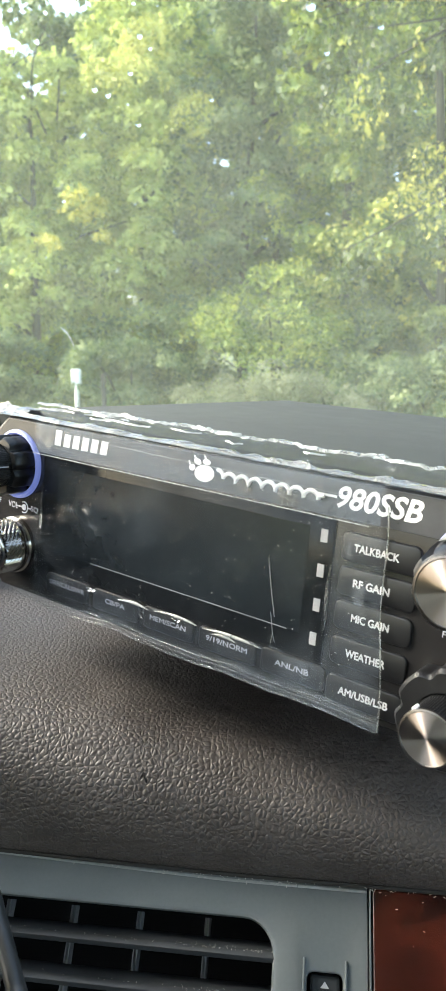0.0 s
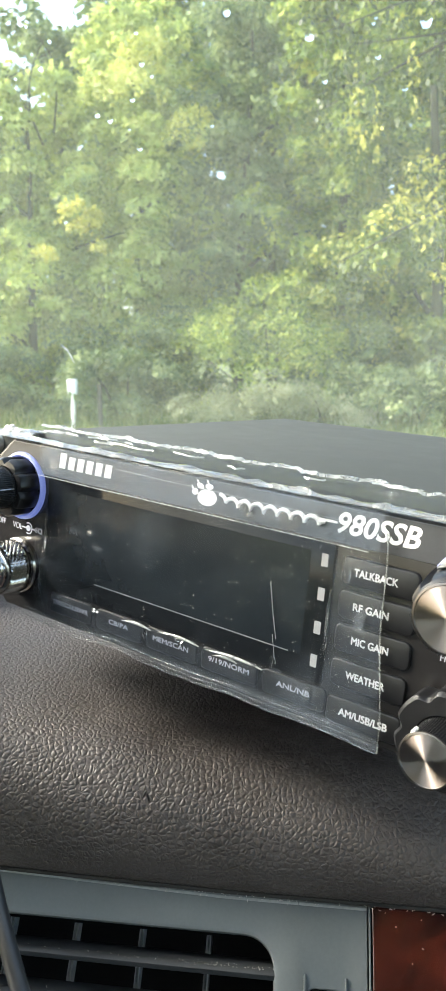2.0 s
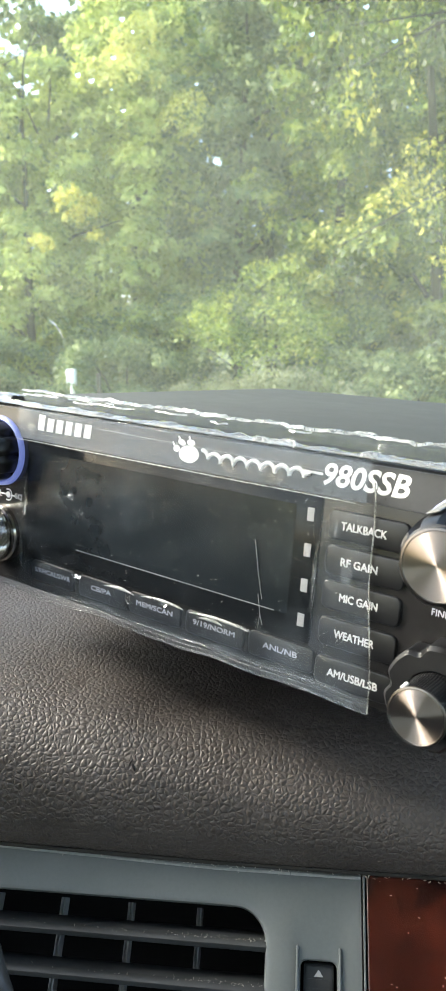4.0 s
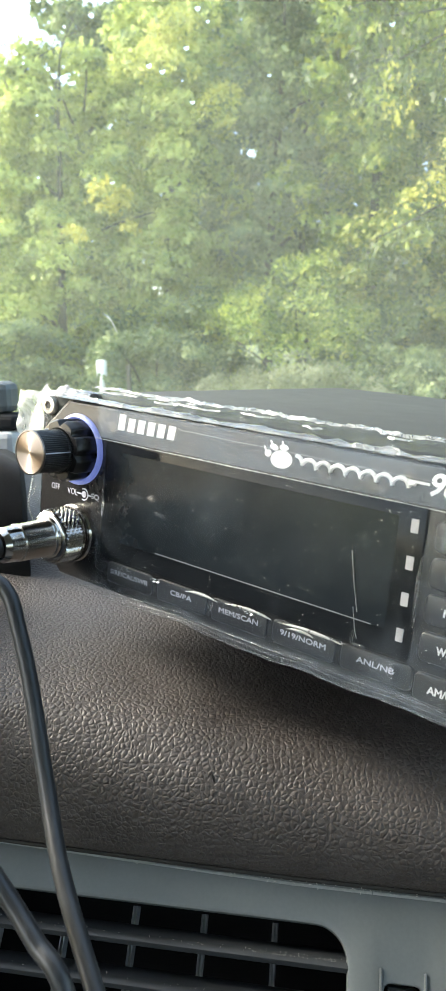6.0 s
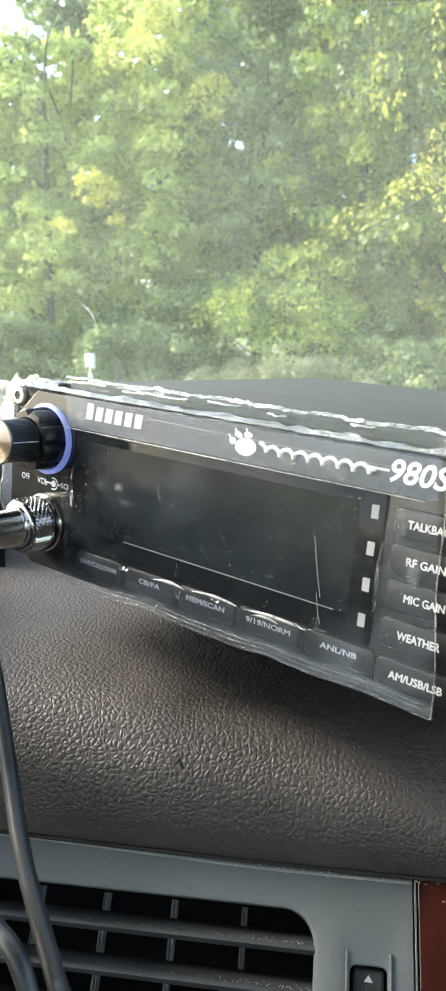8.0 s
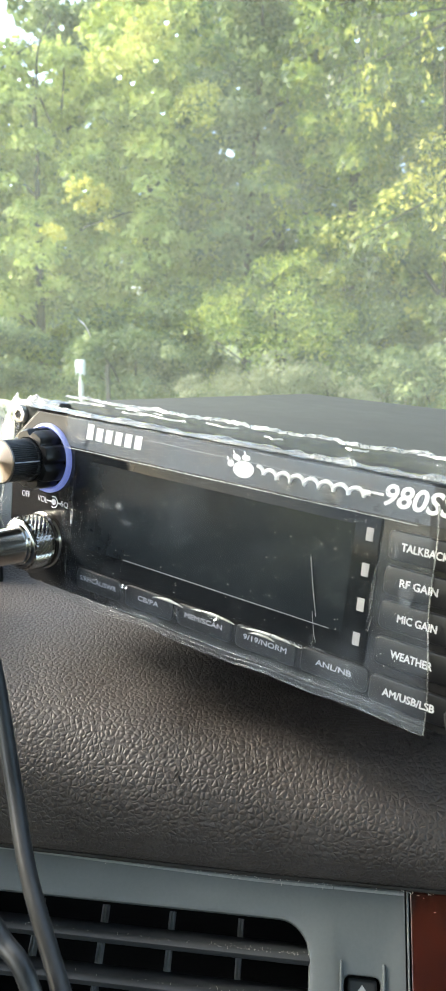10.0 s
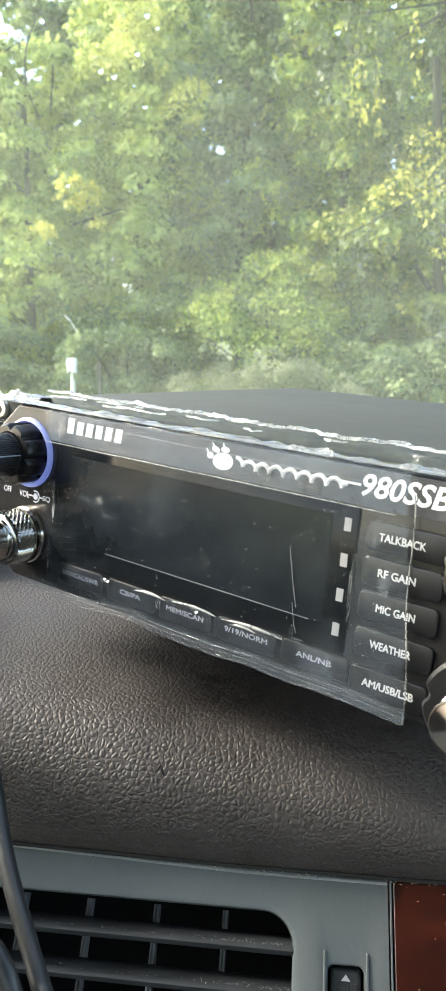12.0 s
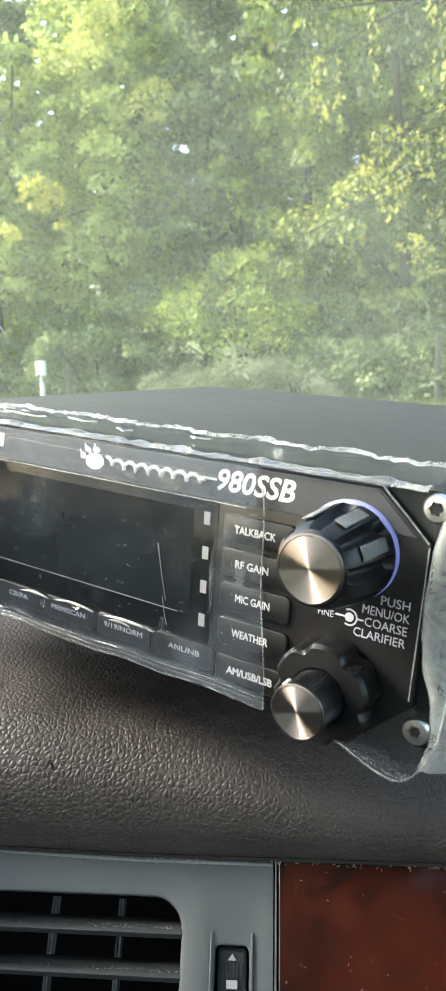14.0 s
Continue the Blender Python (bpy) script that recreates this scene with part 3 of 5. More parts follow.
# unseen extension of the hood, added to keep light off the pad's left
shade_brow_line = [(-0.104, 1.243), (-0.112, 1.270), (-0.104, 1.292), (-0.080, 1.3085), (-0.03, 1.312), (0.05, 1.309), (0.066, 1.300), (0.064, 1.225)]
shade_brow = sheet([[(x, y, z - drop * (1 if z > 1.28 else 0.3)) for y, z in shade_brow_line] for x, drop in ((-0.46, 0.0), (-0.30, 0.0), (-0.18, 0.001), (-0.150, 0.006), (-0.136, 0.018), (-0.130, 0.06))])
smooth(part("shade_brow", shade_brow, M_HOOD, hood, "unseen rounded jut added to shade the left of the pad"), 60)
ledge = thing("windscreen_ledge", pose(0, 0, 0), "pale plastic ledge with a dark strip below the windscreen", "ledge")
part("ledge", box(-0.56, -0.196, 0.27, 0.31, 1.24, 1.2922, 0.004), M_LEDGE, ledge)
part("dark_strip", box(-0.56, -0.196, 0.275, 0.305, 1.2926, 1.3028, 0.003), M_HOOD, ledge, "dark rubber strip")
part("cowl_edge", box(-0.56, -0.2025, 0.280, 0.300, 1.3032, 1.324, 0.005), M_TRIM, ledge, "grey cowl edge")


def wall(name, bm, material, label, category="wall"):
    return tagged(part(name, bm, material, None), label, category, kind="structure")


# windscreen: leans back from the base of the dash to the roof
WS = [(0.52, 1.19), (-0.16, 1.735)]


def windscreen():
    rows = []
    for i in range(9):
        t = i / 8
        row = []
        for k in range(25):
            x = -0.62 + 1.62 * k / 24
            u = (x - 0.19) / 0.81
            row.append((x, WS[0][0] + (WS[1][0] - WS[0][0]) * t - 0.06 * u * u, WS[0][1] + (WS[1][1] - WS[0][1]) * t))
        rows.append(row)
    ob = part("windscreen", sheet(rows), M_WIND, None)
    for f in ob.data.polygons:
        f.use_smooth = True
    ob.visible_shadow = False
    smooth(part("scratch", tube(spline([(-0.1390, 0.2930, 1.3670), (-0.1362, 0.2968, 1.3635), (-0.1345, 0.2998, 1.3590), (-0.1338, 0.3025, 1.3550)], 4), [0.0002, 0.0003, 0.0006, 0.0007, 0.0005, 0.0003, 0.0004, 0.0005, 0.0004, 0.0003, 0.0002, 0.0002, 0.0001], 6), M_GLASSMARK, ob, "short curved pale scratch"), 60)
    return tagged(ob, "raked car windscreen, dusty, with haze tinted into the glass, streaked with water marks", "windscreen", kind="structure")


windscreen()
wall("roof", box(-0.66, 1.04, -2.2, -0.17, 1.735, 1.775), M_LINER, "pale cloth headliner under the car roof", "roof")
wall("floor", box(-0.66, 1.04, -2.2, 0.5, 0.45, 0.50), M_CABIN, "dark carpeted car floor", "floor")
wall("wall_back", box(-0.66, 1.04, -2.24, -2.2, 0.45, 1.15), M_LINER, "pale lined rear of the cabin below its window", "wall")
wall("wall_front", box(-0.66, 1.04, 0.50, 0.54, 0.45, 1.195), M_CABIN, "dark bulkhead under the windscreen", "wall")
for sx, nm in ((-0.64, "door_1"), (1.02, "door_2")):
    wall(nm, box(sx - 0.02, sx + 0.02, -2.2, 0.5, 0.50, 1.17, 0.008), M_CABIN, "dark grey car door below its window", "car door")
for sx, nm in ((-0.64, "pillar_1"), (1.02, "pillar_2")):
    wall(nm, tube([(sx, 0.44, 1.15), (sx, 0.15, 1.40), (sx, -0.20, 1.74)], 0.035, 10), M_LINER, "pale windscreen pillar", "pillar")
    wall(nm.replace("1", "3").replace("2", "4"), box(sx - 0.03, sx + 0.03, -1.25, -1.05, 1.17, 1.735, 0.01), M_LINER, "pale door pillar", "pillar")


# ---- the radio ----
RADIO = Matrix(((0.87785, 0.46898, 0.09714, 0.0), (-0.47259, 0.88112, 0.01684, 0.0), (-0.07769, -0.06069, 0.99513, 1.26782), (0, 0, 0, 1)))
radio = thing("cb_radio", RADIO, "black two-way car radio with a dark display, lying on the dashboard", "radio")


def mm(pts):
    return [(x * MM, z * MM) for x, z in pts]


# chassis with a sloping top cover
ch = bmesh.new()
cs = [(-93.5, 3, 0), (93.5, 3, 0), (93.5, 3, 57.6), (-93.5, 3, 57.6), (-93.5, 190, 0), (93.5, 190, 0), (93.5, 190, 64.0), (-93.5, 190, 61.4)]
cv = [ch.verts.new((x * MM, y * MM, z * MM)) for x, y, z in cs]
for f in ((0, 1, 2, 3), (5, 4, 7, 6), (1, 5, 6, 2), (4, 0, 3, 7), (3, 2, 6, 7), (0, 4, 5, 1)):
    ch.faces.new([cv[i] for i in f])
bmesh.ops.recalc_face_normals(ch, faces=ch.faces[:])
bmesh.ops.bevel(ch, geom=ch.edges[:], offset=0.0012, segments=2, affect='EDGES', profile=0.5)
smooth(part("cover", ch, M_COVER, radio, "matte dark painted steel cover"), 30)

OCT = mm([(-81.5, 57), (-93.2, 46.2), (-93.2, 10.5), (-82, 0), (82, 0), (93.2, 10.5), (93.2, 46.2), (81.5, 57)])
flange = smooth(part("flange", box(-97.5 * MM, 97.5 * MM, 3.2 * MM, 6.0 * MM, 0.3 * MM, 57.2 * MM, 0.0008), M_BEZEL, radio, "glossy black corner flange"), 30)
bezel = smooth(part("bezel", prism(OCT, 0.0, 3.1 * MM, 0.0007, 3), M_BEZEL, radio, "glossy black front panel with cut corners"), 30)
HEAD = mm([(-80.8, 56.2), (-90.3, 47.4), (90.3, 47.4), (80.8, 56.2)])
part("header_strip", prism(HEAD, -0.25 * MM, 0.2 * MM, 0.0001, 1), M_HEADER, radio, "charcoal satin strip along the top")
window = smooth(part("display_window", prism(rounded(-63 * MM, 41 * MM, 10.6 * MM, 47.0 * MM, 1.2 * MM, 4), -0.45 * MM, 0.3 * MM, 0.0002, 2), M_GLASS, radio, "glossy black display window"), 30)
part("lcd", prism(mm([(-56, 16.6), (34, 16.6), (34, 44), (-56, 44)]), -0.52 * MM, -0.4 * MM), M_LCD, window, "unlit dark grey display")
for z in (42.3, 33.6, 24.9, 16.2):
    part("indicator_mark", prism(mm([(37.1, z - 1.6), (38.9, z - 1.6), (38.9, z + 1.6), (37.1, z + 1.6)]), -0.62 * MM, -0.42 * MM), M_MARK, window)

# push buttons of the column and of the row
for word, z, x0, x1 in (("TALKBACK", 41.2, 46.3, 57.5), ("RF GAIN", 32.8, 47.1, 56.2), ("MIC GAIN", 24.4, 47.7, 57.2), ("WEATHER", 15.5, 47.3, 57.4), ("AM/USB/LSB", 5.8, 46.6, 59.4)):
    b = smooth(part("push_button", prism(rounded(43.0 * MM, 62.6 * MM, (z - 3.5) * MM, (z + 3.5) * MM, 1.6 * MM, 5), -0.8 * MM, 0.2 * MM, 0.0004, 3), M_BUTTON, radio), 40)
    lettering(word, x0 * MM, x1 * MM, z * MM, 1.85 * MM, -0.84 * MM, M_LABEL, b, bold=0.085 * MM)
for word, x0, x1 in (("S/RF/CAL/SWR", -57.5, -41.7), ("CB/PA", -32.6, -24.6), ("MEM/SCAN", -14.6, -1.4), ("9/19/NORM", 5.8, 19.4), ("ANL/NB", 28.1, 38.0)):
    c = (x0 + x1) / 2
    b = smooth(part("soft_key", prism(rounded((c - 9.4) * MM, (c + 9.4) * MM, 3.4 * MM, 9.8 * MM, 1.4 * MM, 5), -0.6 * MM, 0.2 * MM, 0.0003, 3), M_BUTTON, radio), 40)
    lettering(word, x0 * MM, x1 * MM, 7.0 * MM, 1.45 * MM, -0.64 * MM, M_GREYPRINT, b, bold=0.06 * MM)

# printed marks of the header: plain shapes, and the model number
lettering("980SSB", 40.2 * MM, 61.4 * MM, 52.4 * MM, 5.5 * MM, -0.3 * MM, M_WHITE, radio, "model_number", slant=0.24, fat=0.026)
for k in range(6):
    x = -58.6 + 3.95 * k
    part("logo_bar", prism(mm([(x, 50.6), (x + 2.7, 50.6), (x + 3.3, 54.6 if k else 55.4), (x + 0.6, 54.6 if k else 55.4)]), -0.32 * MM, -0.2 * MM), M_WHITE, radio, "plain white slanted mark" if k == 0 else "")
for cx, cz, rx, rz, a in ((0.3, 51.3, 3.3, 2.3, 0.1), (-3.9, 52.3, 1.05, 0.9, 0.3), (-2.2, 54.1, 1.3, 0.8, -0.3), (0.8, 54.4, 1.35, 0.8, 0.0), (-4.9, 53.4, 0.25, 0.7, 0.5), (-3.1, 55.2, 0.25, 0.65, 0.6), (0.3, 55.5, 0.25, 0.65, 0.5)):
    part("paw_mark", prism(mm(ellipse(cx, cz, rx, rz, a)), -0.32 * MM, -0.2 * MM), M_WHITE, radio, "rounded white paw-shaped mark" if rx == 3.0 else "")
wave = []
for k in range(90):
    t = k / 89
    wave.append(((4.6 + 32.4 * t + 0.8 * math.sin(t * 50)) * MM, -0.3 * MM, (51.5 + 1.05 * math.cos(t * 50) * (1.0 if t < 0.94 else 0.3) + (0.5 if t < 0.08 else 0)) * MM))
script = tube(wave, 0.56 * MM, 8)
rbox(script, 33 * MM, 40 * MM, -0.42 * MM, -0.2 * MM, 51.9 * MM, 52.5 * MM)
part("script_mark", script, M_WHITE, radio, "plain white looping line")

# scuffs on the window
part("scuff", prism(mm([(-39.7, 16.75), (30.4, 16.55), (30.4, 16.75), (-39.7, 16.95)]), -0.66 * MM, -0.5 * MM), M_SCRATCH, window, "fine pale line")
part("scuff", tube([(23.3 * MM, -0.66 * MM, 33.2 * MM), (25.0 * MM, -0.66 * MM, 25 * MM), (26.6 * MM, -0.66 * MM, 18.6 * MM)], 0.12 * MM, 5), M_SCRATCH, window)
part("scuff", tube([(25.4 * MM, -0.66 * MM, 19.6 * MM), (26.6 * MM, -0.66 * MM, 14.0 * MM), (27.4 * MM, -0.66 * MM, 12.0 * MM)], 0.09 * MM, 5), M_SCRATCH, window)


def fluted(n, depth, sharp=1.0):
    def f(a, r, y):
        return r - depth * (0.5 + 0.5 * math.cos(n * a)) ** sharp
    return f


def led_ring(x, z):
    return smooth(part("light_ring", lathe([(9.6 * MM, 0.1 * MM), (9.6 * MM, -1.0 * MM), (10.1 * MM, -1.5 * MM), (10.8 * MM, -1.3 * MM), (11.2 * MM, -0.5 * MM), (11.2 * MM, 0.1 * MM)], x, z, 64), M_RING, radio, "blue-white lit ring"), 50)


def cap(knob, x, z, y, r):
    rim = smooth(part("rim", lathe([(r * 1.0, y + 0.9 * MM), (r * 1.06, y + 0.6 * MM), (r * 1.05, y + 0.05 * MM), (r * 0.985, y - 0.05 * MM), (r * 0.96, y + 0.15 * MM)], x, z, 64), M_RIM, knob, "thin dark metal rim"), 50)
    ob = part("cap", lathe([(r * 0.97, 0.12 * MM), (r * 0.5, 0.02 * MM), (0.0, 0.0)], 0.0, 0.0, 64), M_SPUN, knob, "spun metal cap")
    ob.location = (x, y, z)
    return smooth(ob, 60)


KX, KT, KB = 75.7 * MM, 42.0 * MM, 10.6 * MM
led_ring(KX, KT)
led_ring(-KX, KT)
# channel knob: one tall scalloped body
k1 = smooth(part("channel_knob", lathe([(9.4 * MM, -0.3 * MM), (10.9 * MM, -1.2 * MM), (10.9 * MM, -3 * MM), (10.2 * MM, -9 * MM), (8.9 * MM, -16.4 * MM), (7.9 * MM, -18.2 * MM), (7.2 * MM, -18.9 * MM)], KX, KT - 0.3 * MM, 160,
          lambda a, r, y: r - (0.0 if y > -1.5 * MM or y < -18.0 * MM else 2.3 * MM * max(0.0, math.cos(8 * a)) ** 0.6)), M_KNOB, radio, "black scalloped knob"), 35)
cap(k1, KX, KT - 0.3 * MM, -19.4 * MM, 7.0 * MM)
for a in (67.5, 112.5, 22.5):
    ca, sa = math.cos(radians(a)), math.sin(radians(a))
    g = box(-1.55 * MM, 1.55 * MM, -14.5 * MM, -4.0 * MM, -0.3 * MM, 0.18 * MM, 0.0002, 1)
    bmesh.ops.transform(g, matrix=Matrix.Translation((KX + 9.35 * MM * ca, 0, KT + 9.35 * MM * sa)) @ Matrix.Rotation(radians(90 - a), 4, 'Y') @ Matrix.Rotation(radians(4.5), 4, 'X') @ Matrix.Translation((0, 0, 1.42 * MM)), verts=g.verts[:])
    part("grip_pad", g, M_GRIP, k1, "worn grey grip face" if a == 67.5 else "")


# clarifier knob: wide lobed collar with a slim ribbed shaft
def slim_knob(name, x, z, collar_r, collar_y, shaft_r, end_y, lobes):
    base = smooth(part(name, lathe([(collar_r * 0.97, -0.3 * MM), (collar_r, -1.0 * MM), (collar_r, collar_y + 1.0 * MM), (collar_r * 0.93, collar_y), (shaft_r + 0.6 * MM, collar_y - 0.1 * MM), (shaft_r, collar_y + 0.4 * MM)], x, z, 144,
                                 lambda a, r, y: r - (0 if r < collar_r * 0.8 else 1.35 * MM * max(0.0, math.cos(lobes * a + 0.4)) ** 2)), M_KNOB, radio, "black stepped knob with a lobed collar"), 35)
    smooth(part("shaft", lathe([(shaft_r * 1.04, collar_y + 0.6 * MM), (shaft_r * 1.03, collar_y - 0.8 * MM), (shaft_r, collar_y - 1.2 * MM), (shaft_r * 0.99, end_y + 0.9 * MM), (shaft_r * 0.97, end_y + 0.5 * MM)], x, z, 180,
                                lambda a, r, y: r - (0.16 * MM if int(round(a / (2 * math.pi) * 180)) % 3 == 0 else 0.0)), M_KNOB, base, "finely ribbed black shaft"), 20)
    cap(base, x, z, end_y, shaft_r * 0.985)
    return base


k2 = slim_knob("clarifier_knob", KX - 0.6 * MM, KB, 11.5 * MM, -8.6 * MM, 5.9 * MM, -18.2 * MM, 6)
part("pointer", tube([(KX - 4.2 * MM, -17.7 * MM, KB + 4.9 * MM), (KX - 4.2 * MM, -15.4 * MM, KB + 5.0 * MM)], 0.5 * MM, 6), M_WHITE, k2, "white pointer")
k3 = slim_knob("volume_knob", -KX, KT, 9.6 * MM, -8.2 * MM, 6.5 * MM, -19.0 * MM, 8)
part("pointer", tube([(-KX + 6.45 * MM, -18.4 * MM, KT + 0.6 * MM), (-KX + 6.55 * MM, -9.0 * MM, KT + 0.6 * MM)], 0.22 * MM, 5), M_GREYPRINT, k3, "pale pointer line")

# legends
for word, x0, x1, z, h in (("OFF", -87.6, -83.6, 28.4, 2.0), ("VOL", -79.8, -75.0, 28.2, 2.0), ("SQ", -68.6, -65.2, 28.2, 2.0), ("PUSH", 83.9, 90.4, 32.5, 2.0), ("MENU/OK", 79.9, 90.6, 29.7, 2.0),
                           ("COARSE", 80.7, 90.3, 26.9, 2.0), ("CLARIFIER", 78.3, 90.2, 24.1, 2.0), ("FINE", 69.4, 73.2, 26.6, 1.5)):
    lettering(word, x0 * MM, x1 * MM, z * MM, h * MM, -0.06 * MM, M_GREYPRINT, radio, "legend")
for x, z in ((-72.0, 28.2), (77.0, 26.9)):
    ic = lathe([(1.05 * MM, 0.0), (1.05 * MM, -0.08 * MM), (0.0, -0.08 * MM)], x * MM, z * MM, 24)
    for k in range(18):
        a0, a1 = radians(-60 + 240 * k / 18 - 60), radians(-60 + 240 * (k + 1) / 18 - 60)
        q = [ic.verts.new(((x + r * math.cos(a)) * MM, -0.08 * MM, (z + r * math.sin(a)) * MM)) for r, a in ((1.6, a0), (2.0, a0), (2.0, a1), (1.6, a1))]
        ic.faces.new(q)
    rbox(ic, (x - 3.4) * MM, (x - 1.0) * MM, -0.08 * MM, 0.0, (z - 0.2) * MM, (z + 0.2) * MM)
    rbox(ic, (x + 1.9) * MM, (x + 3.4) * MM, -0.08 * MM, 0.0, (z - 0.2) * MM, (z + 0.2) * MM)
    part("legend", ic, M_GREYPRINT, radio)

# corner screws
for x, z in ((93.0, 53.8), (94.0, 4.6), (-93.0, 53.8), (-93.0, 4.6)):
    s = smooth(part("screw", lathe([(3.1 * MM, 3.3 * MM), (3.1 * MM, 2.0 * MM), (2.7 * MM, 1.4 * MM), (1.65 * MM, 1.3 * MM), (1.55 * MM, 1.5 * MM), (1.5 * MM, 2.6 * MM), (0.0, 2.7 * MM)], x * MM, z * MM, 30,
                                lambda a, r, y: r if r > 1.7 * MM else r * (0.9 + 0.1 * math.cos(6 * a))), M_STEEL, radio, "bright hex socket screw"), 35)
    # dark disc painted in for the shade down the hex hole
    part("socket", lathe([(1.25 * MM, 1.6 * MM), (0.0, 1.62 * MM)], x * MM, z * MM, 6), M_PIT, s, "dark disc for the shade inside the hex socket")

# ---- protective film over the radio ----
film = thing("protective_film", RADIO, "clear crinkled plastic film still wrapped round the radio front", "plastic film")


def fz(x, k):
    return noise.noise((x * 0.055, k, 0.7))


def film_front():
    rows = []
    for j in range(41):
        t = j / 40
        row = []
        for i in range(101):
            u = i / 100
            right = 53.2 + 5.0 * (1 - t) + 0.5 * math.sin(9 * t)
            left = -66.5
            x = left + (right - left) * u
            low = -0.6 + 1.3 * fz(x, 3.1) + 0.25 * fz(x * 3, 8.2)
            z = low + (57.6 - low) * t
            d = -1.75 - 0.5 * abs(noise.noise((x * 0.09, z * 0.09, 0.2))) - (0.9 * (1 - t / 0.12) if t < 0.12 else 0) * 0.5
            row.append((x * MM, d * MM, z * MM))
        rows.append(row)
    return sheet(rows)


smooth(part("front_sheet", film_front(), M_FILM, film, "clear scuffed sheet"), 180)


def crumple(x0, x1, n, base, amp, seed, width, m=6, tilt=0.0):
    """A crinkled ribbon along x: base(x) gives its y, z line, width how far it spreads back or down."""
    rows = []
    for j in range(m + 1):
        v = j / m
        row = []
        for i in range(n + 1):
            x = x0 + (x1 - x0) * i / n
            y, z = base(x, v)
            w = amp * (0.3 + v * (1 - v) * 3)
            row.append((x * MM, (y + w * noise.noise((x * 0.16, v * 3, seed))) * MM, (z + w * noise.noise((x * 0.19, v * 3, seed + 5)) + 0.5 * w * noise.noise((x * 0.7, v * 5, seed + 9))) * MM))
        rows.append(row)
    return sheet(rows)


smooth(part("top_fold", crumple(-92, 92, 260, lambda x, v: (-1.6 + 4.6 * v, 57.5 + 1.0 * math.sin(v * 3.1)), 0.85, 1.7, 8), M_FILM_EDGE, film, "bright crinkled fold"), 60)
smooth(part("top_sheet", crumple(-92, 92, 200, lambda x, v: (4.0 + 19.0 * v, 58.5 + 0.6 * v), 0.35, 4.4, 20), M_FILM, film), 180)


def seal_line(x, v):
    y = 22.5 + 1.6 * math.sin(x * 0.21) + 1.5 * noise.noise((x * 0.12, 2.2, 0.1)) + (1.25 + 0.7 * noise.noise((x * 0.5, 1.0, 0.4))) * (v - 0.5) * 2
    return y, 59.6 + 0.9 * math.sin(v * math.pi) + 0.5 * noise.noise((x * 0.4, 0.3, 0.9))


smooth(part("top_seal", crumple(-92, 92, 300, seal_line, 0.45, 6.1, 2, 4), M_SEAM, film, "whitish wavy sealed edge"), 60)
for k in range(16):
    rr = random.Random(300 + k)
    x0 = rr.uniform(-88, -22) if k < 13 else rr.uniform(-20, 84)
    y0, ln, dy = rr.uniform(5, 20), rr.uniform(6, 17), rr.uniform(-3.5, 3.5)
    w0 = rr.uniform(0.15, 0.5)
    rows = [[((x0 + ln * u) * MM, (y0 + dy * u + 1.0 * math.sin(5 * u + k) + w0 * (v - 0.5) * 2 * math.sin(math.pi * min(1, 0.08 + u))) * MM, (59.2 + 0.6 * y0 / 20 + 0.5 * math.sin(math.pi * v) + 0.3 * noise.noise((u * 4, k, 0.2))) * MM) for u in (i / 16 for i in range(17))] for v in (0, 0.5, 1)]
    smooth(part("top_crease", sheet(rows), M_SEAM, film), 60)
smooth(part("lower_fold", crumple(-70, 58, 220, lambda x, v: (-1.9 - 0.35 * math.sin(v * 3.1), 2.6 - 3.8 * v + 1.2 * fz(x, 3.1) + 0.25 * fz(x * 3, 8.2)), 0.3, 9.3, 4), M_SKIRT, film, "crinkled lower edge"), 180)
smooth(part("lower_rim", tube([(x * MM, (-2.0 + 0.3 * fz(x, 5)) * MM, (-1.0 + 1.4 * fz(x, 3.1) + 0.25 * fz(x * 3, 8.2)) * MM) for x in range(-72, 60, 2)], 0.08 * MM, 6), M_FILM_SIDE, film), 60)
smooth(part("right_rim", tube([((53.2 + 5.0 * (1 - t) + 0.5 * math.sin(9 * t)) * MM, (-2.0 - 0.4 * math.sin(7 * t)) * MM, (-0.6 + 57 * t) * MM) for t in (k / 30 for k in range(29))], 0.2 * MM, 6), M_FILM_EDGE, film, "bright cut edge"), 60)
# pale line painted in as the highlight on the window's bevelled edge
part("film_line", tube([(x * MM, -2.5 * MM, (47.3 + 0.1 * fz(x, 2)) * MM) for x in range(-66, 54, 4)], 0.11 * MM, 5), M_SEAM, film, "fine pale line for the window edge's highlight")
part("film_line", tube([(x * MM, -2.5 * MM, (54.3 + 0.25 * fz(x, 2) - 0.012 * (x + 34)) * MM) for x in range(-34, 44, 4)], 0.07 * MM, 5), M_SEAM, film)
for dz, rad in ((0.4, 0.05), (1.5, 0.06), (2.7, 0.05)):
    part("film_line", tube([(x * MM, -2.95 * MM, (dz - 0.4 + 1.2 * fz(x, 3.1) + 0.15 * fz(x * 3, 8.2 + dz)) * MM) for x in range(-58, 57, 2)], rad * MM, 5), M_FILM_SIDE, film)
